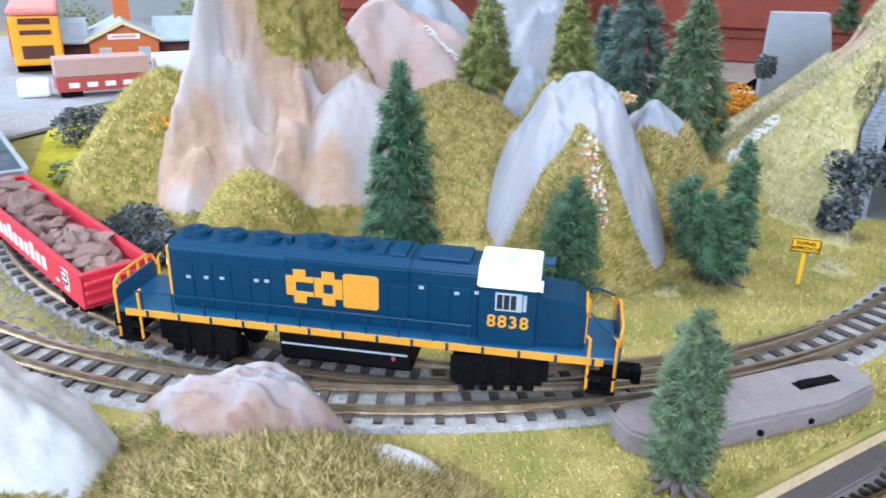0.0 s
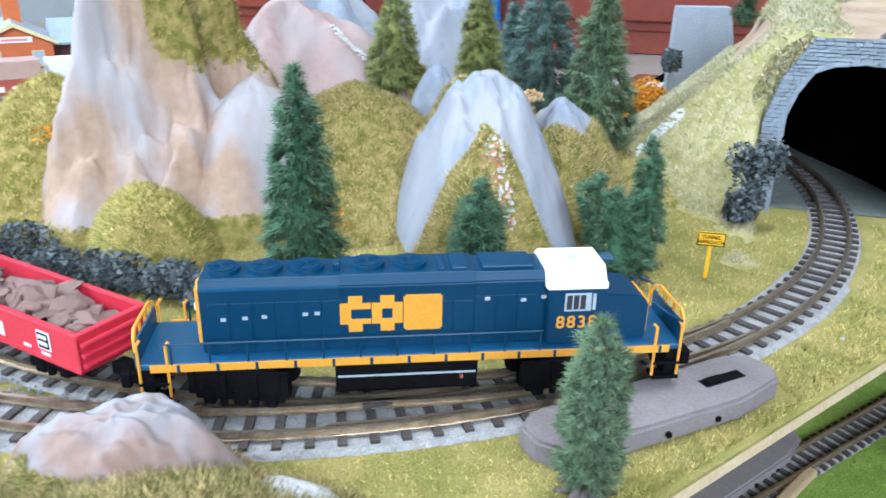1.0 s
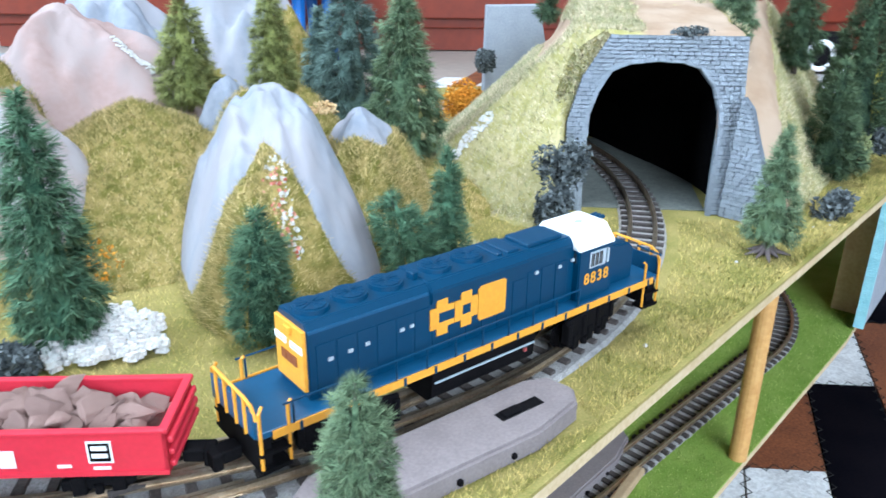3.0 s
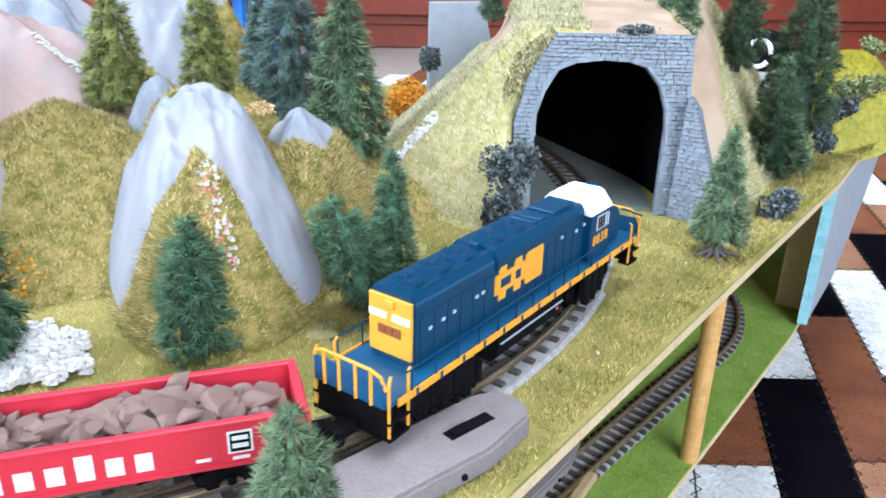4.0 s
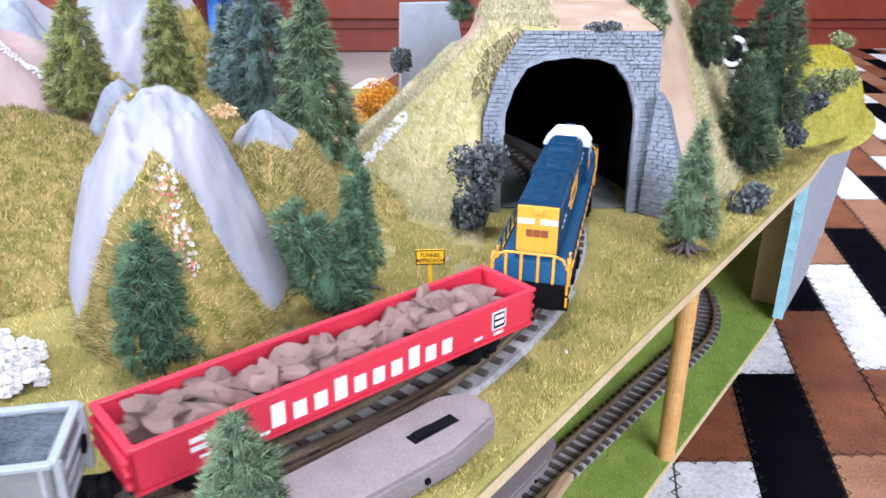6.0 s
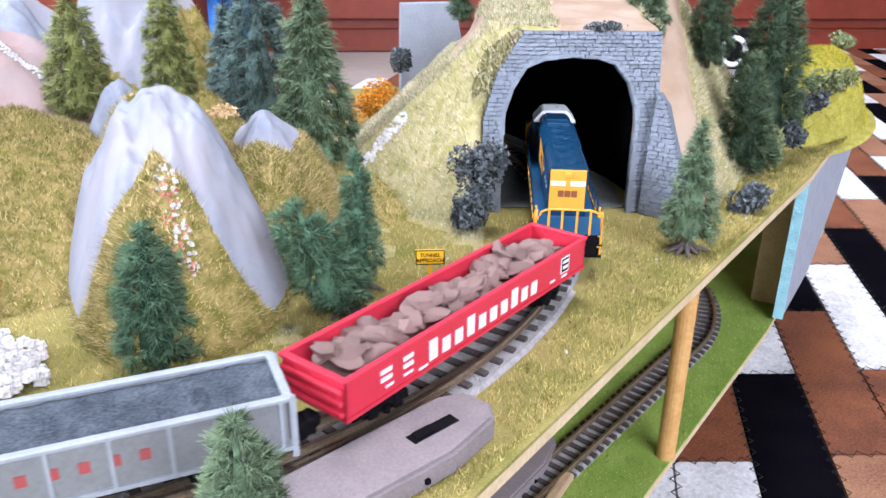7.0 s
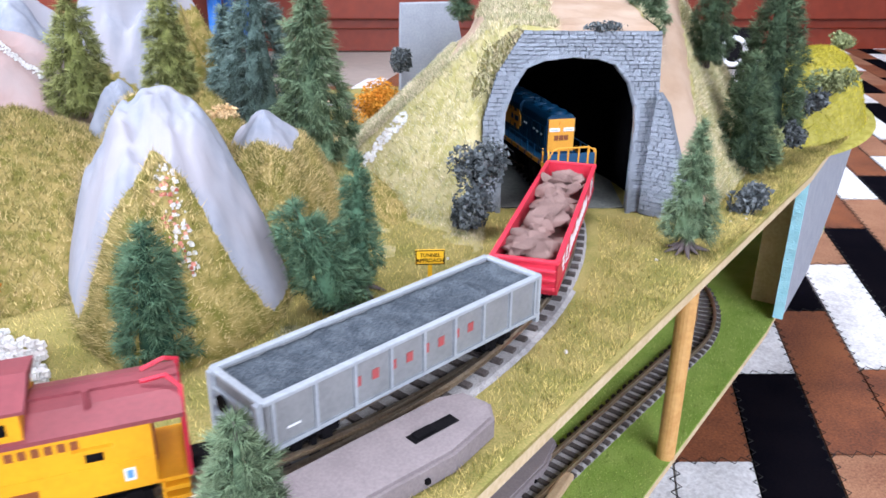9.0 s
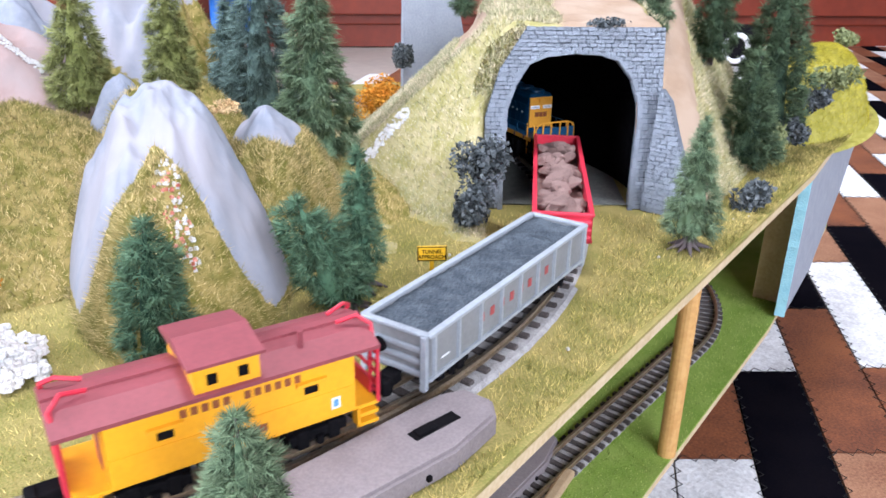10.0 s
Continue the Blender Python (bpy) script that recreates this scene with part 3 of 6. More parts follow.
STEP, NA, NB = 0.0025, 106, 118
vs, fs, cov = [], [], []
for i in range(NA + 1):
    for j in range(NB + 1):
        a, b = -0.135 + i * STEP, -0.105 + j * STEP
        p = PO + PX * a + PY * b
        z = tunnel_height(a, b)
        vs.append((p.x, p.y, z))
        cov.append(tunnel_cover(a, b, z))
for i in range(NA):
    for j in range(NB):
        a, b = -0.135 + (i + 0.5) * STEP, -0.105 + (j + 0.5) * STEP
        if -0.0275 < a < 0.0262 and b < 0.0170:
            continue
        k = i * (NB + 1) + j
        q = (k, k + NB + 1, k + NB + 2, k + 1)
        if max(vs[n][2] for n in q) > -0.0025:
            fs.append(q)
me = raw(vs, fs, M["rock_hill"], True)
me.attributes.new("cover", "FLOAT", "POINT").data.foreach_set("value", cov)
tunnel_hill = tagged(new("tunnel_hill", me), "grassy hill over the railway tunnel with bare earth strips", "grassy hill")
pts = []
while len(pts) < 70000:
    a, b = random.uniform(-0.135, 0.10), random.uniform(-0.10, 0.13)
    z = tunnel_height(a, b)
    if z < 0.0005 or (-0.0345 < a < 0.035 and b < 0.020) or tunnel_cover(a, b, z) + 0.3 * fbm(a, b, 90, 5) < 0.5:
        continue
    e = 0.002
    ga, gb = (tunnel_height(a + e, b) - z) / e, (tunnel_height(a, b + e) - z) / e
    ga, gb = max(-1.5, min(1.5, ga)), max(-1.5, min(1.5, gb))
    p, nn = PO + PX * a + PY * b, -(PX * ga + PY * gb) * 0.7
    pts.append((p.x, p.y, z, nn.x, nn.y, 1))
part("moss", fibre_mesh(*fibres(pts, 0.0022, 0.00015, 1.1), M["fibre_pale"]), M["fibre_pale"], tunnel_hill, "pale dry flock")["kind"] = "stuff"

# the portal: a slab with an arched opening, faced with courses of stone
OUT = [(-0.0335, -0.002), (-0.0330, 0.0343), (-0.0277, 0.0520), (-0.0178, 0.0675), (0.0336, 0.0679), (0.0336, 0.0400), (0.0325, -0.002)]
HOLE = [(-0.0268, -0.002), (-0.0260, 0.0248), (-0.0253, 0.0375), (-0.0223, 0.0459), (-0.0172, 0.0545), (-0.0100, 0.0575), (0.0, 0.0585), (0.0100, 0.0580), (0.0167, 0.0560), (0.0225, 0.0490), (0.0253, 0.0400), (0.0256, 0.0340), (0.0232, -0.002)]
PM = Matrix.Translation(PO) @ Matrix((( PX.x, PY.x, 0, 0), (PX.y, PY.y, 0, 0), (0, 0, 1, 0), (0, 0, 0, 1))) @ Matrix.Rotation(-LEAN, 4, "X")
portal = thing("tunnel_portal", "grey cast stone tunnel portal with coursed blocks", "tunnel portal", at=PM)
bm = bmesh.new()
prism(bm, OUT + HOLE[::-1], "y", 0.0, 0.0055)
bmesh.ops.triangulate(bm, faces=[f for f in bm.faces if len(f.verts) > 4])
part("arch_wall", bm, M["portal_joint"], portal)


def inside(p, poly):
    c = False
    for (x0, y0), (x1, y1) in zip(poly, poly[1:] + poly[:1]):
        if (y0 > p[1]) != (y1 > p[1]) and p[0] < (x1 - x0) * (p[1] - y0) / (y1 - y0) + x0:
            c = not c
    return c


block_meshes = []
for k in range(6):
    bm = bmbox(-0.5, 0.5, -0.5, 0.5, -0.5, 0.5, bevel=0.12)
    for v in bm.verts:
        v.co += Vector((random.uniform(-1, 1), random.uniform(-1, 1), random.uniform(-1, 1))) * 0.07
    block_meshes.append(mesh_of(bm, M["portal"]))


def block(parent, x, y, z, w, d, h, turn=0.0):
    ob = new("stone_block", random.choice(block_meshes))
    ob.parent = parent
    ob.matrix_local = Matrix.Translation((x, y, z)) @ Matrix.Rotation(radians(turn + random.uniform(-3, 3)), 4, "Y") @ Matrix.Diagonal((w, d, h, 1))


def crossings(poly, z):
    """Where a level line meets a polygon's sides."""
    return sorted(x0 + (x1 - x0) * (z - z0) / (z1 - z0) for (x0, z0), (x1, z1) in zip(poly, poly[1:] + poly[:1]) if (z0 > z) != (z1 > z))


def lay_courses(parent, poly, hole, top, depth):
    z = 0.0003
    while z < top:
        ch = random.uniform(0.0013, 0.0019)
        cut = crossings(poly, z + ch / 2)
        inner = crossings(hole, z + ch / 2) if hole else []
        spans = [(cut[0], inner[0]), (inner[1], cut[1])] if len(inner) == 2 else [(cut[0], cut[1])] if len(cut) == 2 else []
        for a, b in spans:
            x = a
            while x < b - 0.0006:
                w = min(random.uniform(0.0020, 0.0048), b - x)
                if b - x - w < 0.0012:
                    w = b - x
                block(parent, x + w / 2, -0.0002 - random.uniform(0, 0.0003), z + ch / 2 + random.uniform(-0.0001, 0.0001), w - 0.0002, depth, ch - 0.00015)
                x += w
        z += ch


lay_courses(portal, OUT, HOLE, 0.0672, 0.0018)
# rough ring of stones round the opening
for (x0, z0), (x1, z1) in zip(HOLE, HOLE[1:]):
    n = max(1, int(math.hypot(x1 - x0, z1 - z0) / 0.0034))
    for k in range(n):
        t = (k + 0.5) / n
        block(portal, x0 + (x1 - x0) * t, -0.0004, z0 + (z1 - z0) * t, math.hypot(x1 - x0, z1 - z0) / n * 0.97, 0.0022, random.uniform(0.0013, 0.0020), -math.degrees(math.atan2(z1 - z0, x1 - x0)))
# wing wall beside the portal
WM = Matrix.Translation((0.2163, 0.2440, 0)) @ Matrix.Rotation(radians(-58), 4, "Z") @ Matrix.Rotation(radians(-7), 4, "X")
wing = thing("wing_wall", "grey stone wing wall running out from the portal", "retaining wall", at=WM)
WING = [(-0.003, -0.001), (0.0165, -0.001), (0.0150, 0.010), (0.0095, 0.022), (0.0050, 0.032), (0.0010, 0.042), (-0.003, 0.046)]
bm = bmesh.new()
prism(bm, WING, "y", 0.0, 0.004)
part("wall_core", bm, M["portal_joint"], wing)
lay_courses(wing, WING, None, 0.0455, 0.0018)
# black shell added inside the tunnel, in place of its deep shade
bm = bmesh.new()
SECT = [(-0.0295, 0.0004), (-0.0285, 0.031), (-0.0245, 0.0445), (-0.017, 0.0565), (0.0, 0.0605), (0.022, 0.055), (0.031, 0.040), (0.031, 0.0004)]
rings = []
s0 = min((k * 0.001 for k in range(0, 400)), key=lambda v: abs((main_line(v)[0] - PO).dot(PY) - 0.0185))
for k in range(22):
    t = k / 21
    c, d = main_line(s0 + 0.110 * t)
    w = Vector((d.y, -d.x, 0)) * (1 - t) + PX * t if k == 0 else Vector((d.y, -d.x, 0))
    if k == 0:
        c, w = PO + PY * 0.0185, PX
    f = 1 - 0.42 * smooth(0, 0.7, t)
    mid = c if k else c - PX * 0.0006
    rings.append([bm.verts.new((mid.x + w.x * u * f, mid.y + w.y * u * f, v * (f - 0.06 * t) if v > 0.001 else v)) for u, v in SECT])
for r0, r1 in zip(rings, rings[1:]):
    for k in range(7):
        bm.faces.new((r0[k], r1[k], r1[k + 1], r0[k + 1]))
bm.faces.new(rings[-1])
part("tunnel_lining", bm, M["tunnel_shade"], tunnel_hill, "added black shell that stands in for the tunnel's shade")
bm = bmesh.new()
prism(bm, [tuple((PO + PX * a + PY * b).xy) for a, b in ((-0.026, 0.004), (0.023, 0.004), (0.027, 0.05), (0.0, 0.12), (-0.05, 0.11), (-0.03, 0.05))], "z", 0.0001, 0.0005)
part("tunnel_floor", bm, M["tunnel_floor"], tunnel_hill, "dark grey painted tunnel floor")

SHOULDER = [(-0.036, 0.028), (-0.026, 0.050), (-0.0165, 0.0668), (-0.0195, 0.0700), (-0.032, 0.0610), (-0.0375, 0.046)]
bm = bmesh.new()
prism(bm, SHOULDER, "y", 0.0035, 0.009)
fill = part("shoulder_fill", bm, M["turf"], tunnel_hill, "flocked earth behind the portal's shoulder")
fill.matrix_local = PM
pts = []
while len(pts) < 3500:
    a, b = random.uniform(-0.040, -0.014), random.uniform(0.026, 0.071)
    if inside((a, b), SHOULDER):
        pts.append((a, 0.0034, b, -0.3, -0.8, 0.5))
tuft = part("moss", fibre_mesh(*fibres(pts, 0.0022, 0.00015, 1.1), M["fibre_pale"]), M["fibre_pale"], fill, "pale dry flock")
tuft["kind"] = "stuff"

# far wall block of the hill's other portal
bm = bmesh.new()
prism(bm, [(-0.014, 0.0), (-0.013, 0.064), (0.016, 0.0645), (0.030, 0.0)], "y", 0, 0.012)
solid("portal_block", bm, M["foam"], "grey painted foam block at the far side of the hill", "foam block", at=pose(0.186, 0.42, 0, 0, 0, -10))

# ---- track ----
tie_mesh = mesh_of(bmbox(-0.00105, 0.00105, -0.00775, 0.00775, 0.0, 0.0013, bevel=0.00015), M["tie"])


def tie(parent, p, d, z, extra=0.0, shift=0.0):
    ob = new("sleeper", tie_mesh)
    ob.parent = parent
    n = Vector((-d.y, d.x, 0))
    q = p + n * shift
    ob.matrix_local = Matrix.Translation((q.x, q.y, z + 0.0004)) @ Matrix.Rotation(math.atan2(d.y, d.x), 4, "Z") @ Matrix.Diagonal((1, 1 + extra / 0.0155, 1, 1))


def rail(parent, line, s0, s1, off, z, keep=None, name="rail"):
    """A rail with head, web and foot beside a line."""
    prof = [(-0.0008, 0.0), (0.0008, 0.0), (0.0008, 0.0003), (0.0002, 0.0005), (0.0002, 0.0012), (0.00045, 0.0014), (0.00045, 0.0019), (-0.00045, 0.0019), (-0.00045, 0.0014), (-0.0002, 0.0012), (-0.0002, 0.0005), (-0.0008, 0.0003)]
    n = int((s1 - s0) / 0.004)
    bm = bmesh.new()
    rings = []
    for i in range(n + 1):
        p, d = line(s0 + (s1 - s0) * i / n)
        nn = Vector((-d.y, d.x, 0))
        q = p + nn * off
        if keep and not keep(q):
            continue
        rings.append([bm.verts.new((q.x + nn.x * a, q.y + nn.y * a, z + 0.0016 + b)) for a, b in prof])
    for a, b in zip(rings, rings[1:]):
        for k in range(12):
            bm.faces.new((a[k], a[(k + 1) % 12], b[(k + 1) % 12], b[k]))
    bmesh.ops.recalc_face_normals(bm, faces=bm.faces[:])
    part(name, bm, M["rail"], parent)


def bed(parent, line, s0, s1, half, z, name="ballast_bed"):
    n = int((s1 - s0) / 0.003)
    vs, fs = [], []
    for i in range(n + 1):
        p, d = line(s0 + (s1 - s0) * i / n)
        nn = Vector((-d.y, d.x, 0))
        w = half * (1 + 0.04 * noise.noise((i * 0.7, 1, 2)))
        for a, b in ((w + 0.0012, 0.0), (w, 0.0008), (-w, 0.0008), (-w - 0.0012, 0.0)):
            q = p + nn * a
            vs.append((q.x, q.y, z + b))
    for i in range(n):
        for k in range(3):
            fs.append((i * 4 + k, i * 4 + k + 1, i * 4 + k + 5, i * 4 + k + 4))
    part(name, raw(vs, fs, M["ballast"]), M["ballast"], parent, "pale grey ballast strip")


def gap(s):
    """Distance between the two routes beside the siding's place s."""
    p, _ = siding(s)
    return abs((Vector((p.x - CB[0], p.y - CB[1], 0))).length - RB)


main = thing("main_track", "curved model railway track with dark sleepers on grey ballast", "railway track", kind="structure")
bed(main, main_line, -0.62, 0.40, 0.0074, 0.0)
side = thing("siding_track", "outer curved track joining the main line at a turnout", "railway track", kind="structure")
bed(side, siding, -0.40, -0.002, 0.0088, 0.00006)
s = -0.60
while s < 0.40:
    p, d = main_line(s)
    if s > -0.002 or s < -0.165:
        tie(main, p, d, 0.0)
    s += 0.0062
s = -0.40
while s < -0.004:
    p, d = siding(s)
    g = gap(s)
    if s > -0.172:
        tie(side, p, d, 0.0, g, g / 2)
    else:
        tie(side, p, d, 0.0)
    s += 0.0066


def off_rail(c, r, tol):
    return lambda q: abs((Vector((q.x - c[0], q.y - c[1], 0))).length - r) > tol


rail(main, main_line, -0.62, 0.40, 0.0045, 0.0)
rail(main, main_line, 0.0, 0.40, -0.0045, 0.0)
rail(main, main_line, -0.62, -0.055, -0.0045, 0.0)
rail(side, siding, -0.40, -0.055, 0.0045, 0.0)
rail(side, siding, -0.40, 0.0, -0.0045, 0.0)
# guard rails and the frog plate
bm = bmesh.new()
p, d = siding(-0.158)
prism(bm, [(-0.006, -0.0011), (0.006, -0.0002), (0.006, 0.0002), (-0.006, 0.0011)], "z", 0.0017, 0.0033)
frog = part("frog", bm, M["tie"], side, "dark plastic crossing frog")
q = p + Vector((-d.y, d.x, 0)) * 0.0047
frog.matrix_local = Matrix.Translation((q.x, q.y, 0)) @ Matrix.Rotation(math.atan2(d.y, d.x), 4, "Z")
for o in (-0.0031, 0.0075):
    rail(side, siding, -0.172, -0.140, o, -0.0001, name="guard_rail")

low_track = thing("lower_track", "model railway track on the lower green deck", "railway track", kind="structure")
s = -0.30
while s < 0.20:
    p, d = lower_line(s)
    tie(low_track, p, d, LOW)
    s += 0.0051
bed(low_track, lower_line, -0.30, 0.20, 0.0064, LOW)
rail(low_track, lower_line, -0.30, 0.20, 0.0045, LOW)
rail(low_track, lower_line, -0.30, 0.20, -0.0045, LOW)


# switch machines: long flat boxes with tapered ends and a slot
def switch_machine(at, label, slot=True):
    ob = thing("switch_machine", label, "switch machine", at=at)
    bm = bmesh.new()
    prism(bm, [(-0.025, -0.002), (-0.021, -0.0075), (0.026, -0.0085), (0.040, -0.0055), (0.0435, -0.001), (0.042, 0.006), (0.036, 0.0085), (-0.020, 0.0078), (-0.025, 0.004)], "z", 0.0002, 0.0052)
    bmesh.ops.bevel(bm, geom=[e for e in bm.edges if all(v.co.z > 0.004 for v in e.verts)], offset=0.0008, segments=2, affect="EDGES")
    part("housing", bm, M["machine"], ob)
    if slot:
        part("slot", bmbox(0.0215, 0.0335, -0.0016, 0.0014, 0.0050, 0.00535), M["black"], ob, "black slot in the cover")
        part("slider", bmbox(0.0225, 0.0275, -0.0013, 0.0010, 0.0051, 0.0060, bevel=0.0002), M["black"], ob, "black sliding lever")
    for x in (-0.012, 0.004, 0.018):
        part("screw", bmbox(x, x + 0.001, -0.0091, -0.0075, 0.0016, 0.0026), M["black"], ob)
    return ob


switch_machine(pose(0.0668, 0.1225, 0, 0, 0, 23.0), "grey-brown plastic switch machine beside the turnout")
switch_machine(pose(0.1362, 0.2025, LOW, 0, 0, 35.0), "grey-brown plastic switch machine on the lower deck", False)
bm = bmbox(-0.02, 0.02, -0.0022, 0.0022, 0.0, 0.003, bevel=0.001)
solid("wood_chip", bm, M["tan_card"], "curled pale wood strip lying by the lower track", "wood strip", at=pose(0.1545, 0.1935, LOW, 0, 0, 40))

# flock fibres on the two decks
pts = []
nrm = Vector((-EDGE_DIR.y, EDGE_DIR.x, 0))


def clear(x, y):
    p = Vector((x, y, 0))
    if abs((p - Vector((CA[0], CA[1], 0))).length - RA) < 0.0084 and x > 0.05:
        return False
    if abs((p - Vector((CB[0], CB[1], 0))).length - RB) < 0.0105 and (x < 0.16 and y < 0.33):
        return False
    if abs((p - Vector((CC[0], CC[1], 0))).length - RC) < 0.0105 and y < 0.25:
        return False
    if x < -0.03 and (p - Vector((CB[0], CB[1], 0))).length > RB and (p - Vector((CC[0], CC[1], 0))).length < RC:
        return False
    q = p - PO
    a, b = q.dot(PX), q.dot(PY)
    if -0.03 < a < 0.03 and b > -0.008:
        return False
    m = Matrix.Rotation(radians(-23), 3, "Z") @ Vector((x - 0.0668, y - 0.1225, 0))
    return not (-0.025 < m.x < 0.044 and abs(m.y) < 0.0085)


while len(pts) < 120000:
    t, w = random.uniform(-0.25, 0.42), random.random() ** 1.6 * 0.20
    p = Vector((0.0972, 0.1197, 0)) + EDGE_DIR * t + nrm * (w + 0.001)
    if clear(p.x, p.y):
        pts.append((p.x, p.y, 0.0, 0, 0, 1))
part("grass", fibre_mesh(*fibres(pts, 0.0018, 0.00015, 0.9), M["fibre"]), M["fibre"], upper, "short yellow green static grass")["kind"] = "stuff"
pts = []
while len(pts) < 30000:
    t, w = random.uniform(-0.06, 0.30), random.random() * 0.12
    p = Vector((0.0972, 0.1257, 0)) + EDGE_DIR * t + nrm * (w + 0.001)
    pts.append((p.x, p.y, LOW, 0, 0, 1))
part("grass", fibre_mesh(*fibres(pts, 0.0010, 0.0002), M["fibre_green"]), M["fibre_green"], lower, "short bright green static grass")["kind"] = "stuff"

# loose ballast stones where the two tracks part
vs, fs = [], []
n = 0
while n < 5000:
    s = random.uniform(-0.40, -0.17)
    p, d = main_line(s)
    p = p + Vector((d.y, -d.x, 0)) * random.uniform(-0.010, 0.028)
    if (p - Vector((CC[0], CC[1], 0))).length > RC + 0.010:
        continue
    n += 1
    r = random.uniform(0.0003, 0.0007)
    i = len(vs)
    for k in range(3):
        a = k * 2.1 + random.random()
        vs.append((p.x + r * math.cos(a), p.y + r * math.sin(a), 0.0004))
    vs.append((p.x, p.y, 0.0008 + r * random.uniform(0.4, 1.0)))
    fs += [(i, i + 1, i + 3), (i + 1, i + 2, i + 3), (i + 2, i, i + 3)]
part("loose_stones", raw(vs, fs, M["stone"]), M["stone"], side, "loose grey ballast stones")["kind"] = "stuff"


# ---- rolling stock: x ahead, z from the board's turf ----
def wheel_mesh(r):
    bm = bmesh.new()
    tube(bm, [(0, -0.0011, 0), (0, 0.0006, 0)], r, 16)
    tube(bm, [(0, 0.0006, 0), (0, 0.0011, 0)], r * 1.16, 16)
    tube(bm, [(0, -0.0014, 0), (0, -0.0010, 0)], r * 0.55, 10)
    return mesh_of(bm, M["black"])


WHEEL = wheel_mesh(0.0029)


def bogie(parent, x, axles, top, side=0.0066, deep=0.0):
    span = 0.0068 * (axles - 1)
    bm = bmesh.new()
    for y in (-side, side):
        if deep:
            box(bm, -span / 2 - 0.0042, span / 2 + 0.0042, y - 0.0006, y + 0.0004, 0.0076, deep, bevel=0.0003)
            for k in range(axles + 1):
                cx = -span / 2 + (k - 0.5) * 0.0068
                box(bm, cx - 0.0008, cx + 0.0008, y - 0.0012, y + 0.0012, 0.0070, deep - 0.0008, bevel=0.0003)
        box(bm, -span / 2 - 0.003, span / 2 + 0.003, y - 0.0007, y + 0.0007, 0.0056, 0.0078, bevel=0.0003)
        for k in range(axles):
            cx = -span / 2 + k * 0.0068
            box(bm, cx - 0.0013, cx + 0.0013, y - 0.001, y + 0.001, 0.0044, 0.0084, bevel=0.0003)
        for k in range(axles - 1):
            cx = -span / 2 + (k + 0.5) * 0.0068
            tube(bm, [(cx, y - 0.0009, 0.0048), (cx, y - 0.0009, 0.0066)], 0.0009, 8)
    box(bm, -0.003, 0.003, -0.006, 0.006, 0.006, top)
    ob = part("truck", bm, M["black"], parent)
    ob.location = (x, 0, 0)
    for k in range(axles):
        for y, f in ((-0.0045, 1), (0.0045, -1)):
            w = part("wheel", WHEEL, M["black"], ob)
            w.matrix_local = Matrix.Translation((-span / 2 + k * 0.0068, y, 0.0064)) @ Matrix.Rotation(0 if f > 0 else math.pi, 4, "Z")
    return ob


def coupler(parent, x, f):
    bm = bmesh.new()
    box(bm, min(x, x + f * 0.0045), max(x, x + f * 0.0045), -0.0019, 0.0019, 0.0066, 0.0094, bevel=0.0004)
    box(bm, min(x + f * 0.0040, x + f * 0.0062), max(x + f * 0.0040, x + f * 0.0062), -0.0026, 0.0014, 0.0060, 0.0098, bevel=0.0005)
    part("coupler", bm, M["black"], parent, "black knuckle coupler")


def bars(parent, name, material, side_y, x0, z0, n, w, h, gap, label=""):
    """Unreadable lettering: a row of plain bars on a side."""
    for k in range(n):
        x = x0 + k * (w + gap)
        part(name, bmbox(x, x + w, min(side_y, side_y * 1.012), max(side_y, side_y * 1.012), z0, z0 + h), material, parent, label)


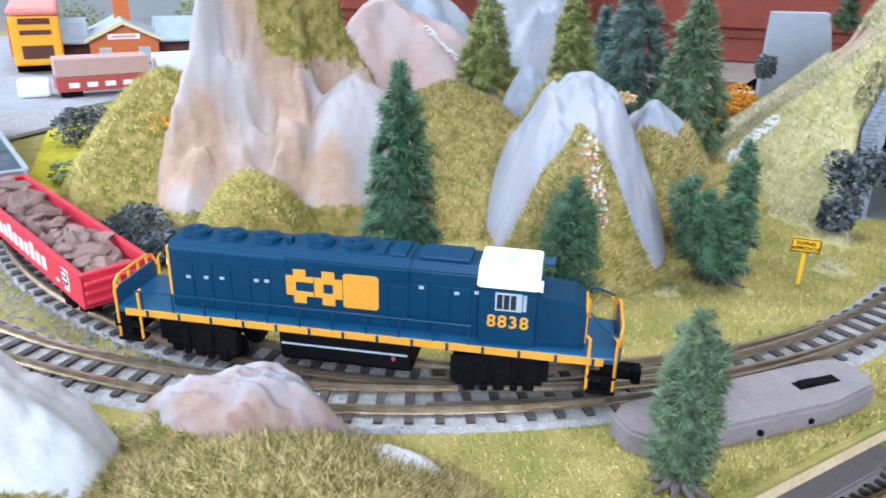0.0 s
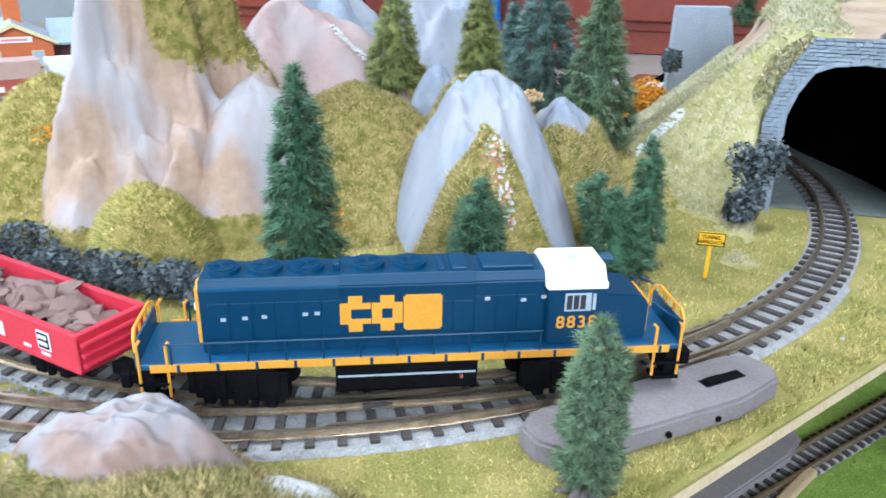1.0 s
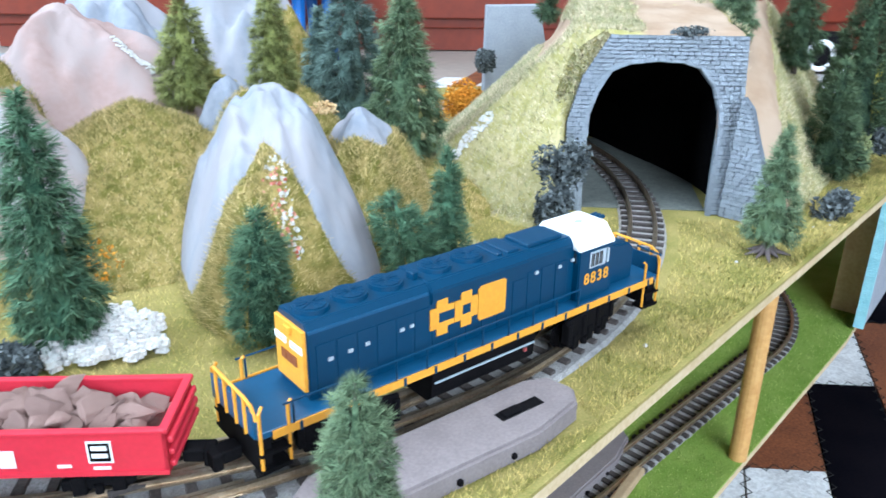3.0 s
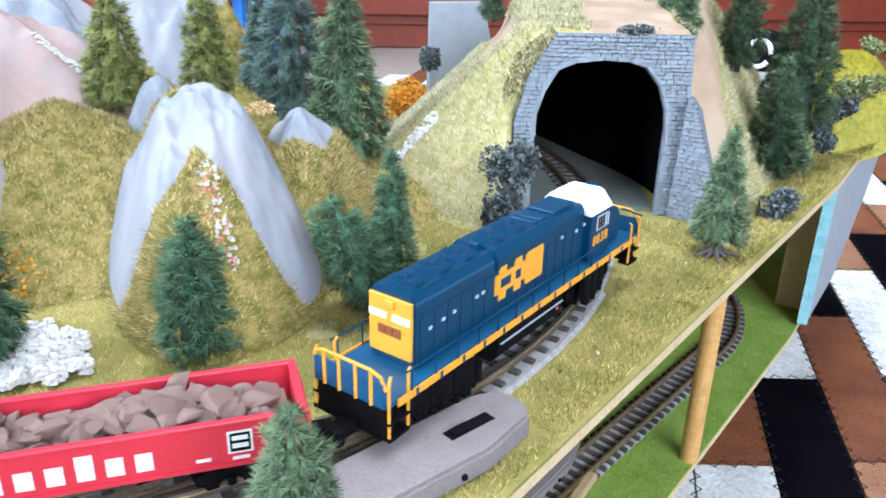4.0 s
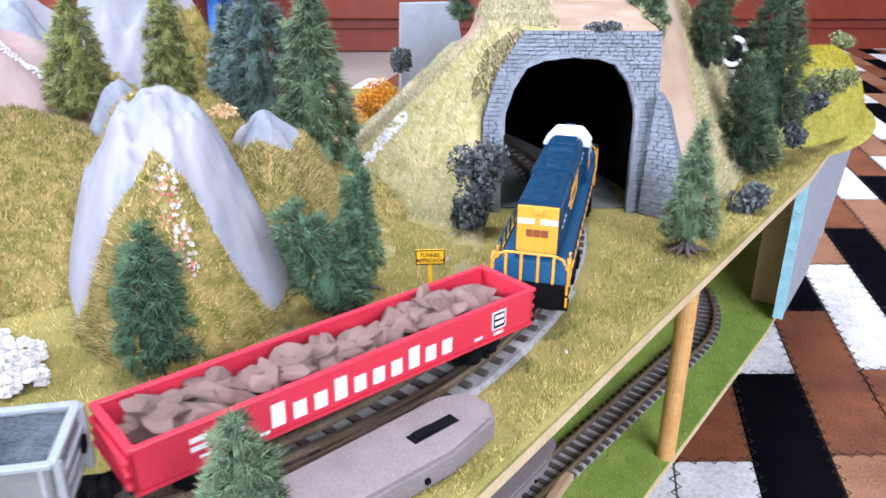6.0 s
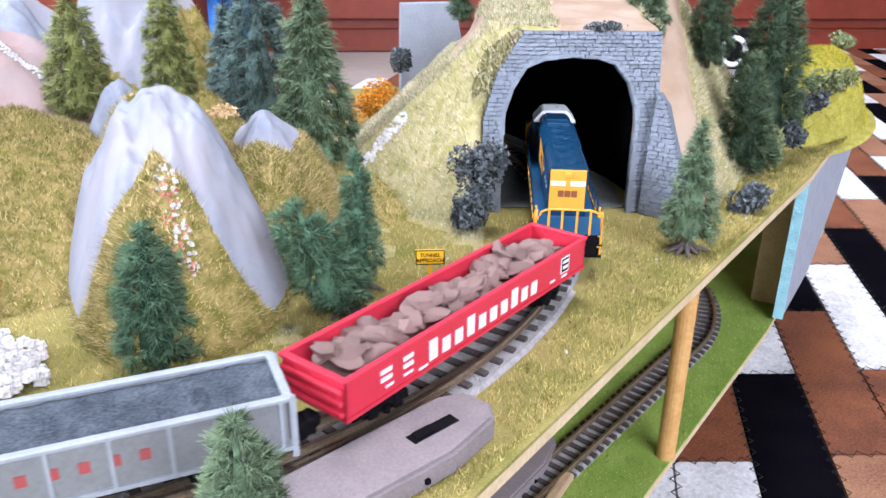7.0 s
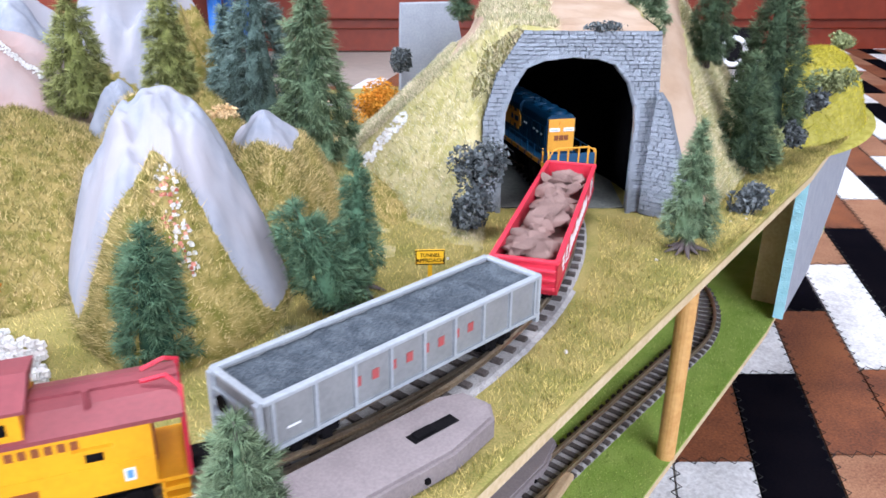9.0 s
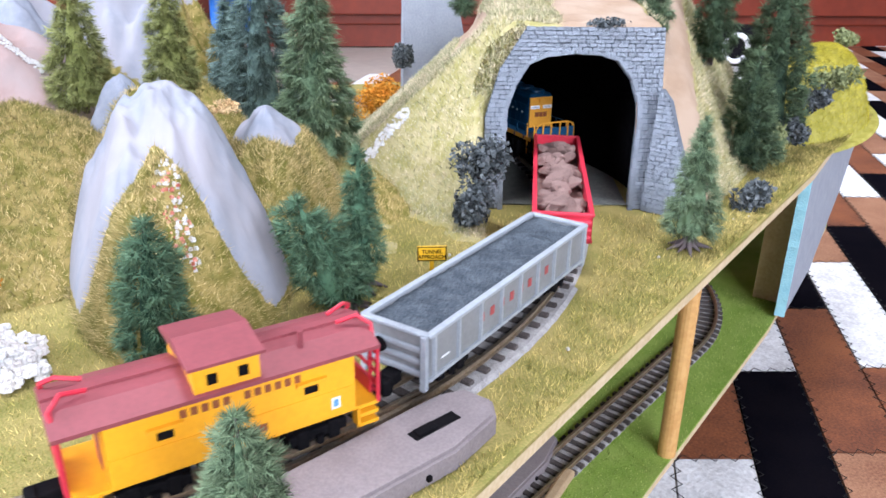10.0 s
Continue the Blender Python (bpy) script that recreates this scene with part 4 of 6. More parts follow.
def locomotive():
    L = thing("locomotive", "dark blue and orange model diesel locomotive with a white cab roof", "locomotive")
    # frame and walkway
    part("walkway", bmbox(-0.0572, 0.0605, -0.0097, 0.0097, 0.0146, 0.0160, bevel=0.0003), M["blue_light"], L, "blue walkway deck")
    for y in (-1, 1):
        part("sill_stripe", bmbox(-0.0545, 0.0575, min(y * 0.01005, y * 0.0104), max(y * 0.01005, y * 0.0104), 0.0144, 0.0161), M["orange"], L, "orange sill stripe")
        for k in range(14):
            x = -0.049 + k * 0.0080
            part("stripe_gap", bmbox(x, x + 0.0006, min(y * 0.0104, y * 0.0106), max(y * 0.0104, y * 0.0106), 0.0143, 0.0161), M["blue"], L)
    # long hood with chamfered roof edges
    bm = bmesh.new()
    prism(bm, [(-0.0060, 0.0160), (-0.0060, 0.0310), (-0.0048, 0.0328), (0.0048, 0.0328), (0.0060, 0.0310), (0.0060, 0.0160)], "x", -0.0442, 0.0300)
    bmesh.ops.bevel(bm, geom=bm.edges[:], offset=0.0003, segments=2, affect="EDGES")
    part("long_hood", bm, M["blue"], L)
    bm = bmesh.new()
    prism(bm, [(-0.0064, 0.0280), (-0.0067, 0.0312), (-0.0052, 0.0332), (0.0052, 0.0332), (0.0067, 0.0312), (0.0064, 0.0280)], "x", -0.0150, 0.0140)
    bmesh.ops.bevel(bm, geom=bm.edges[:], offset=0.0003, segments=2, affect="EDGES")
    part("brake_housing", bm, M["blue"], L)
    part("roof_rail", bmbox(-0.0440, -0.0155, -0.0062, -0.0058, 0.0306, 0.0312), M["blue_light"], L)
    for x, z in ((-0.0398, 0.0328), (-0.0309, 0.0328), (-0.0221, 0.0328), (-0.0091, 0.0332), (0.0000, 0.0332)):
        bm = bmesh.new()
        tube(bm, [(x, 0, z - 0.0004), (x, 0, z + 0.0009)], [0.0039, 0.0037], 28)
        fan = part("radiator_fan", bm, M["blue"], L, "round roof fan")
        bm = bmesh.new()
        tube(bm, [(x, 0, z + 0.0009), (x, 0, z + 0.0011)], 0.0031, 24)
        for a in range(6):
            c, s_ = math.cos(a * math.pi / 6), math.sin(a * math.pi / 6)
            tube(bm, [(x - 0.0030 * c, -0.0030 * s_, z + 0.00115), (x + 0.0030 * c, 0.0030 * s_, z + 0.00115)], 0.00012, 4)
        part("grille", bm, M["blue"], fan)
    for x0, x1, y in ((0.0060, 0.0075, 0.004), (0.0088, 0.0125, 0.0042), (0.0155, 0.0270, 0.0040)):
        part("roof_hatch", bmbox(x0, x1, -y, y, 0.0326, 0.0338, bevel=0.0003), M["blue"], L)
    part("roof_box", bmbox(-0.0165, -0.0150, -0.002, 0.0005, 0.0326, 0.0345, bevel=0.0003), M["blue"], L)
    # doors along the hood as shallow panels
    for y in (-1, 1):
        for k in range(15):
            x = -0.0425 + k * 0.0047
            part("hood_door", bmbox(x, x + 0.0042, min(y * 0.0059, y * 0.0062), max(y * 0.0059, y * 0.0062), 0.0166, 0.0268 if -0.0152 < x < 0.0135 else 0.0278, bevel=0.0001), M["blue"], L)
        for x, z in ((-0.0400, 0.0238), (-0.0355, 0.0240), (-0.0315, 0.0242), (-0.0230, 0.0245), (-0.0205, 0.0246), (0.0160, 0.0268), (0.0240, 0.0262), (0.0285, 0.0268)):
            part("label_plate", bmbox(x, x + 0.0011, min(y * 0.0061, y * 0.0065), max(y * 0.0061, y * 0.0065), z, z + 0.0007), M["pane"], L, "small pale plate")
        # the big orange mark: three plain block shapes
        for x0, x1, z0, z1 in ((-0.0152, -0.0086, 0.0203, 0.0288), (-0.0084, -0.0018, 0.0203, 0.0288), (-0.0016, 0.0067, 0.0203, 0.0288)):
            bm = bmbox(x0, x1, min(y * 0.0061, y * 0.0065), max(y * 0.0061, y * 0.0065), z0, z1)
            bmesh.ops.bevel(bm, geom=[e for e in bm.edges if abs(e.verts[0].co.y - e.verts[1].co.y) > 1e-5], offset=0.0018 if x0 < -0.002 else 0.0004, segments=4, affect="EDGES")
            mark = part("side_mark", bm, M["orange"], L, "large orange block mark")
            if x0 < -0.002:
                cz = (z0 + z1) / 2
                xa, xb = (x0 + 0.0024, x1) if x0 < -0.01 else (x0 + 0.0022, x1 - 0.0022)
                part("mark_gap", bmbox(xa, xb, min(y * 0.0065, y * 0.0066), max(y * 0.0065, y * 0.0066), cz - 0.0011, cz + 0.0011), M["blue"], mark)
    # cab
    bm = bmesh.new()
    prism(bm, [(-0.0080, 0.0160), (-0.0080, 0.0297), (0.0080, 0.0297), (0.0080, 0.0160)], "x", 0.0297, 0.0422)
    bmesh.ops.bevel(bm, geom=bm.edges[:], offset=0.0003, segments=2, affect="EDGES")
    part("cab", bm, M["blue"], L)
    bm = bmesh.new()
    prism(bm, [(-0.0083, 0.0294), (-0.0083, 0.0300), (-0.0048, 0.0341), (0.0048, 0.0341), (0.0083, 0.0300), (0.0083, 0.0294)], "x", 0.0292, 0.0427)
    bmesh.ops.bevel(bm, geom=bm.edges[:], offset=0.0004, segments=2, affect="EDGES")
    part("cab_roof", bm, M["white"], L, "white painted cab roof")
    part("roof_vent", bmbox(0.0352, 0.0368, -0.0016, -0.0006, 0.0340, 0.0344), M["pane"], L)
    bm = bmesh.new()
    for k in (-0.0012, 0.0, 0.0012):
        tube(bm, [(0.0428, k, 0.0335), (0.0455, k, 0.0335)], [0.0004, 0.0006], 8)
    part("horn", bm, M["blue"], L, "blue air horn")
    for y in (-1, 1):
        f = part("cab_window", bmbox(0.0333, 0.0392, min(y * 0.0080, y * 0.0083), max(y * 0.0080, y * 0.0083), 0.0243, 0.0286, bevel=0.0001), M["pane"], L, "pale framed side window")
        for x in (0.0337, 0.0352, 0.0367):
            part("window_pane", bmbox(x, x + 0.0012, min(y * 0.0083, y * 0.0084), max(y * 0.0083, y * 0.0084), 0.0248, 0.0282), M["glass"], f)
        part("wind_deflector", bmbox(0.0394, 0.0401, min(y * 0.0080, y * 0.0086), max(y * 0.0080, y * 0.0086), 0.0247, 0.0284), M["pane"], L)
        # road number on the cab side
        for k, figure in enumerate("8838"):
            face = Matrix.Translation((0.0362, y * 0.0082, 0.0203)) @ Matrix.Rotation(0 if y < 0 else math.pi, 4, "Z") @ Matrix.Rotation(radians(90), 4, "X")
            nb = part("number_figure", text_mesh(figure, 0.0041, M["orange"], 0.00005, 0.00008), M["orange"], L, "orange number figure")
            nb.matrix_local = face @ Matrix.Translation(((k - 1.5) * 0.0024, 0, 0))
    for x, f in ((0.0422, 1), (0.0297, -1)):
        for y0, y1 in ((-0.0068, -0.0048), (0.0048, 0.0068)):
            part("end_window", bmbox(min(x, x + f * 0.0002), max(x, x + f * 0.0002), y0, y1, 0.0262, 0.0288), M["glass"], L)
    # short hood with sloping nose
    bm = bmesh.new()
    prism(bm, [(0.0420, 0.0160), (0.0420, 0.0274), (0.0508, 0.0266), (0.0532, 0.0246), (0.0532, 0.0160)], "y", -0.0062, 0.0062)
    bmesh.ops.bevel(bm, geom=bm.edges[:], offset=0.0004, segments=2, affect="EDGES")
    part("short_hood", bm, M["blue"], L)
    front = part("nose_panel", bmbox(0.0530, 0.0536, -0.0052, 0.0052, 0.0168, 0.0248, bevel=0.0001), M["orange"], L, "orange nose panel")
    part("nose_mark", bmbox(0.0535, 0.0538, -0.0030, 0.0030, 0.0195, 0.0218), M["blue"], front)
    part("number_lamp", bmbox(0.0425, 0.0434, -0.0062, -0.0030, 0.0286, 0.0300), M["white"], L)
    # rear end panel
    rear = part("rear_panel", bmbox(-0.0450, -0.0441, -0.0056, 0.0056, 0.0180, 0.0312, bevel=0.0002), M["orange"], L, "orange rear panel with two white number boards")
    for y in (-0.0031, 0.0031):
        bm = bmbox(-0.0453, -0.0449, y - 0.0023, y + 0.0023, 0.0262, 0.0277, bevel=0.00015)
        nb = part("number_board", bm, M["white"], rear, "white number board")
        part("board_writing", bmbox(-0.0454, -0.0452, y - 0.0015, y + 0.0015, 0.0268, 0.0271), M["pane"], nb)
    for y0, y1 in ((-0.0030, -0.0012), (-0.0009, 0.0009), (0.0012, 0.0030)):
        part("rear_mark", bmbox(-0.0452, -0.0449, y0, y1, 0.0226, 0.0247), M["brown_ink"], rear)
    part("rear_lamp", bmbox(-0.0456, -0.0449, -0.0012, 0.0012, 0.0290, 0.0306, bevel=0.0002), M["orange"], rear)
    # end platforms, steps, rails
    for f in (-1, 1):
        xe = 0.0605 if f > 0 else -0.0572
        part("pilot", bmbox(min(xe, xe - f * 0.003), max(xe, xe - f * 0.003), -0.0090, 0.0090, 0.0072, 0.0146, bevel=0.0003), M["black"], L)
        for y in (-1, 1):
            part("step_well", bmbox(min(xe, xe - f * 0.0062), max(xe, xe - f * 0.0062), min(y * 0.0068, y * 0.0104), max(y * 0.0068, y * 0.0104), 0.0074, 0.0083), M["black"], L)
            part("step", bmbox(min(xe, xe - f * 0.0062), max(xe, xe - f * 0.0062), min(y * 0.0078, y * 0.0104), max(y * 0.0078, y * 0.0104), 0.0112, 0.0118), M["black"], L)
            for dx in (0.0004, 0.0062):
                bm = bmesh.new()
                x = xe - f * dx
                tube(bm, [(x, y * 0.0099, 0.0082), (x, y * 0.0099, 0.0205), (x - f * 0.0008, y * 0.0097, 0.0218 if dx < 0.002 else 0.0212)], 0.00036, 6)
                part("grab_rail", bm, M["orange"], L, "orange grab rail")
        bm = bmesh.new()
        tube(bm, [(xe, -0.0095, 0.0190), (xe + f * 0.0003, -0.0085, 0.0218), (xe + f * 0.0006, -0.0062, 0.0228), (xe + f * 0.0006, 0.0062, 0.0228), (xe + f * 0.0003, 0.0085, 0.0218), (xe, 0.0095, 0.0190)], 0.00036, 6)
        for y in (-0.0062, -0.0022, 0.0022, 0.0062):
            tube(bm, [(xe + f * 0.0006, y, 0.0150), (xe + f * 0.0006, y, 0.0228)], 0.00040, 6)
        part("end_railing", bm, M["orange"], L, "orange end railing")
        bm = bmesh.new()
        box(bm, min(xe, xe + f * 0.0005), max(xe, xe + f * 0.0005), -0.0092, 0.0092, 0.0150, 0.0205)
        part("end_sheet", bm, M["blue_light"], L, "blue end sheet behind the railing")
        coupler(L, xe, f)
    for y in (-1, 1):
        bm = bmesh.new()
        tube(bm, [(-0.0520, y * 0.0101, 0.0208), (0.0285, y * 0.0101, 0.0208)], 0.00022, 5)
        for k in range(11):
            x = -0.0500 + k * 0.0078
            tube(bm, [(x, y * 0.0101, 0.0158), (x, y * 0.0101, 0.0208)], 0.00025, 5)
        part("side_railing", bm, M["blue"], L, "thin dark blue handrail")
        bm = bmesh.new()
        tube(bm, [(0.0540, y * 0.0065, 0.0250), (0.0565, y * 0.0095, 0.0236), (0.0598, y * 0.0104, 0.0220)], 0.0003, 5)
        part("nose_rail", bm, M["blue"], L)
    # tank and trucks
    bm = bmesh.new()
    prism(bm, [(-0.0086, 0.0072), (-0.0092, 0.0138), (0.0092, 0.0138), (0.0086, 0.0072), (0.0070, 0.0056), (-0.0070, 0.0056)], "x", -0.0165, 0.0145)
    part("fuel_tank", bm, M["black"], L)
    for y in (-1, 1):
        part("air_pipe", bmbox(-0.0160, 0.0140, min(y * 0.0092, y * 0.0095), max(y * 0.0092, y * 0.0095), 0.0108, 0.0112), M["pane"], L)
        part("red_valve", bmbox(0.0105, 0.0112, min(y * 0.0092, y * 0.0098), max(y * 0.0092, y * 0.0098), 0.0096, 0.0104), M["red_ink"], L)
    trucks = [bogie(L, x, 3, 0.0146, 0.0082, 0.0132) for x in (0.0335, -0.0355)]
    return L, trucks


def rock_meshes(n, material):
    out = []
    for k in range(n):
        bm = bmesh.new()
        bmesh.ops.create_icosphere(bm, subdivisions=2, radius=1)
        ax = [Vector((random.uniform(-1, 1), random.uniform(-1, 1), random.uniform(-1, 1))).normalized() for _ in range(9)]
        for v in bm.verts:
            for a in ax:
                dd = v.co.dot(a)
                if dd > 0.5:
                    v.co -= a * (dd - 0.5)
            v.co *= 1 + 0.08 * noise.noise(v.co * 2 + Vector((k, 0, 0)))
        out.append(mesh_of(bm, material))
    return out


def gondola():
    G = thing("gondola_car", "bright red open gondola car heaped with brown rocks", "freight car")
    x0, x1, y, zb, zt = -0.0462, 0.0512, 0.0090, 0.0098, 0.0192
    part("floor", bmbox(x0, x1, -y + 0.0006, y - 0.0006, zb, zb + 0.0008), M["red"], G)
    for f in (-1, 1):
        bm = bmbox(x0, x1, min(f * y, f * (y - 0.0008)), max(f * y, f * (y - 0.0008)), zb, zt, bevel=0.00015)
        box(bm, x0, x1, min(f * (y - 0.001), f * (y + 0.0005)), max(f * (y - 0.001), f * (y + 0.0005)), zt - 0.0006, zt + 0.0002, bevel=0.0002)
        box(bm, x0, x1, min(f * y, f * (y + 0.0003)), max(f * y, f * (y + 0.0003)), zb, zb + 0.0009)
        part("side_wall", bm, M["red"], G, "red side with a top rail")
        xe, e = (x1, 1) if f > 0 else (x0, -1)
        bm = bmbox(min(xe, xe - e * 0.0008), max(xe, xe - e * 0.0008), -y, y, zb, zt, bevel=0.00015)
        box(bm, min(xe - e * 0.001, xe + e * 0.0006), max(xe - e * 0.001, xe + e * 0.0006), -y - 0.0003, y + 0.0003, zt - 0.0007, zt + 0.0003, bevel=0.0002)
        for k in range(3):
            z = zb + 0.0012 + k * 0.0025
            box(bm, min(xe, xe + e * 0.0012), max(xe, xe + e * 0.0012), -y * 0.97, y * 0.97, z, z + 0.0014, bevel=0.0005)
        part("end_wall", bm, M["red"], G, "red ribbed end wall")
        coupler(G, xe, e)
        # white lettering bars, a small square emblem and fine print
        w = 0.0028
        s_ = f * (y + 0.00005)
        for k in range(10):
            xx = (-0.0190 + k * 0.0047) if f < 0 else (0.0230 - k * 0.0047)
            hgt = 0.0050 if k in (0, 3, 7) else 0.0036
            part("lettering_bar", bmbox(xx - w / 2, xx + w / 2, min(s_, s_ * 1.02), max(s_, s_ * 1.02), 0.0119, 0.0119 + hgt), M["white"], G)
        xm = 0.0395 if f < 0 else -0.0345
        em = part("emblem", bmbox(xm - 0.0022, xm + 0.0022, min(s_, s_ * 1.02), max(s_, s_ * 1.02), 0.0126, 0.0172), M["white"], G, "square black and white emblem")
        part("emblem_field", bmbox(xm - 0.0018, xm + 0.0018, min(s_ * 1.02, s_ * 1.03), max(s_ * 1.02, s_ * 1.03), 0.0130, 0.0168), M["black"], em)
        for z in (0.0138, 0.0154):
            part("emblem_bar", bmbox(xm - 0.0014, xm + 0.0014, min(s_ * 1.03, s_ * 1.04), max(s_ * 1.03, s_ * 1.04), z, z + 0.0009), M["white"], em)
        for xx, z, ww in ((-0.0345, 0.0158, 0.0034), (-0.0345, 0.0140, 0.0034), (-0.0335, 0.0122, 0.0024), (-0.0275, 0.0158, 0.0032), (-0.0275, 0.0140, 0.0032), (-0.0275, 0.0122, 0.0030), (-0.0225, 0.0112, 0.003), (0.0330, 0.0117, 0.0025), (0.0395, 0.0112, 0.003)):
            xx = xx if f < 0 else -xx + 0.005
            part("print_bar", bmbox(xx - ww / 2, xx + ww / 2, min(s_, s_ * 1.02), max(s_, s_ * 1.02), z, z + (0.0010 if ww > 0.0031 else 0.0006)), M["white"], G)
    part("underframe", bmbox(x0 + 0.006, x1 - 0.006, -0.003, 0.003, 0.0076, zb), M["black"], G)
    rk = rock_meshes(7, M["load"])
    rng = random.Random(5)
    for k in range(110):
        x = x0 + 0.0055 + (x1 - x0 - 0.011) * ((k // 2) + rng.random()) / 55
        yy = rng.uniform(-0.0048, 0.0048)
        sx = rng.uniform(0.0034, 0.0066)
        hump = 0.0022 * math.sin((x - x0) * 190) + 0.0012
        ob = part("rock", rk[k % 7], M["load"], G)
        ob.matrix_local = Matrix.Translation((x, yy, 0.0152 + hump * 0.5 + 0.0026 * (1 - abs(yy) / 0.006) + rng.uniform(-0.0006, 0.0006))) @ Euler((rng.uniform(-0.5, 0.5), rng.uniform(-0.5, 0.5), rng.uniform(0, 6))).to_matrix().to_4x4() @ Matrix.Diagonal((sx, sx * rng.uniform(0.5, 0.8), sx * rng.uniform(0.32, 0.5), 1))
    part("load_bed", bmbox(x0 + 0.002, x1 - 0.002, -y + 0.001, y - 0.001, 0.0108, 0.0138), M["load"], G, "brown load under the rocks")
    return G, [bogie(G, x, 2, 0.0098) for x in (0.036, -0.0315)]


def hopper():
    H = thing("hopper_car", "grey open hopper car filled with dark slate", "freight car")
    x0, x1, y, zb, zt = -0.0384, 0.0424, 0.0088, 0.0088, 0.0196
    part("floor", bmbox(x0, x1, -y + 0.0006, y - 0.0006, zb, zb + 0.0008), M["silver"], H)
    for f in (-1, 1):
        part("side_wall", bmbox(x0, x1, min(f * y, f * (y - 0.0007)), max(f * y, f * (y - 0.0007)), zb, zt), M["silver"], H)
        part("top_rail", bmbox(x0, x1, min(f * (y - 0.001), f * (y + 0.0007)), max(f * (y - 0.001), f * (y + 0.0007)), zt - 0.0004, zt + 0.0005, bevel=0.0002), M["silver_light"], H, "pale grey top rail")
        part("sill", bmbox(x0, x1, min(f * y, f * (y + 0.0005)), max(f * y, f * (y + 0.0005)), zb - 0.0002, zb + 0.0007), M["silver_light"], H)
        for k in range(9):
            x = x0 + 0.0015 + k * (x1 - x0 - 0.0036) / 8
            part("side_post", bmbox(x, x + 0.0007, min(f * y, f * (y + 0.0007)), max(f * y, f * (y + 0.0007)), zb + 0.0005, zt - 0.0002), M["silver_light"], H, "pale grey side post")
        s_ = f * (y + 0.00005)
        for k in range(8):
            xx = (-0.0165 + k * 0.0048) if f < 0 else (0.0205 - k * 0.0048)
            bm = bmbox(xx - 0.0009, xx + 0.0009, min(s_, s_ * 1.02), max(s_, s_ * 1.02), 0.0137, 0.0159)
            part("lettering_bar", bm, M["red_ink"], H)
        part("print_bar", bmbox(-0.0335, -0.0305, min(s_, s_ * 1.02), max(s_, s_ * 1.02), 0.0122, 0.0126), M["white"], H)
        xe, e = (x1, 1) if f > 0 else (x0, -1)
        part("end_wall", bmbox(min(xe, xe - e * 0.0007), max(xe, xe - e * 0.0007), -y, y, zb + 0.002, zt), M["silver"], H)
        part("end_rail", bmbox(min(xe - e * 0.001, xe + e * 0.0007), max(xe - e * 0.001, xe + e * 0.0007), -y, y, zt - 0.0004, zt + 0.0005, bevel=0.0002), M["silver_light"], H)
        for k in range(3):
            z = zb + 0.001 + k * 0.0028
            part("end_slat", bmbox(min(xe, xe + e * 0.0010), max(xe, xe + e * 0.0010), -y * 0.98, y * 0.98, z, z + 0.0012, bevel=0.0003), M["silver_light"], H)
        for yy in (-1, 1):
            part("corner_post", bmbox(min(xe, xe + e * 0.0012), max(xe, xe + e * 0.0012), min(yy * y, yy * (y - 0.0014)), max(yy * y, yy * (y - 0.0014)), zb - 0.0022, zt), M["silver_light"], H)
        bm = bmesh.new()
        tube(bm, [(xe + e * 0.0014, 0.0030, 0.0150), (xe + e * 0.0018, 0.0030, 0.0150)], 0.0018, 14)
        part("brake_wheel", bm, M["black"], H)
        coupler(H, xe, e)
    n, m = 60, 14
    vs = [(x0 + 0.0006 + (x1 - x0 - 0.0012) * i / n, -y + 0.0006 + (2 * y - 0.0012) * j / m, 0.0187 + 0.0006 * fbm(i * 0.3, j * 0.3, 1.0, 50) + 0.0002 * fbm(i * 1.1, j * 1.1, 1.0, 51)) for i in range(n + 1) for j in range(m + 1)]
    fs = [(i * (m + 1) + j, (i + 1) * (m + 1) + j, (i + 1) * (m + 1) + j + 1, i * (m + 1) + j + 1) for i in range(n) for j in range(m)]
    part("slate_load", raw(vs, fs, M["coal"], True), M["coal"], H, "dark blue grey slate load")
    part("underframe", bmbox(x0 + 0.005, x1 - 0.005, -0.003, 0.003, 0.0070, zb), M["black"], H)
    for x in (-0.010, 0.012):
        bm = bmesh.new()
        prism(bm, [(x - 0.007, zb), (x + 0.007, zb), (x + 0.002, 0.0058), (x - 0.002, 0.0058)], "y", -0.006, 0.006)
        part("chute", bm, M["black"], H)
    return H, [bogie(H, x, 2, 0.0088) for x in (0.029, -0.026)]


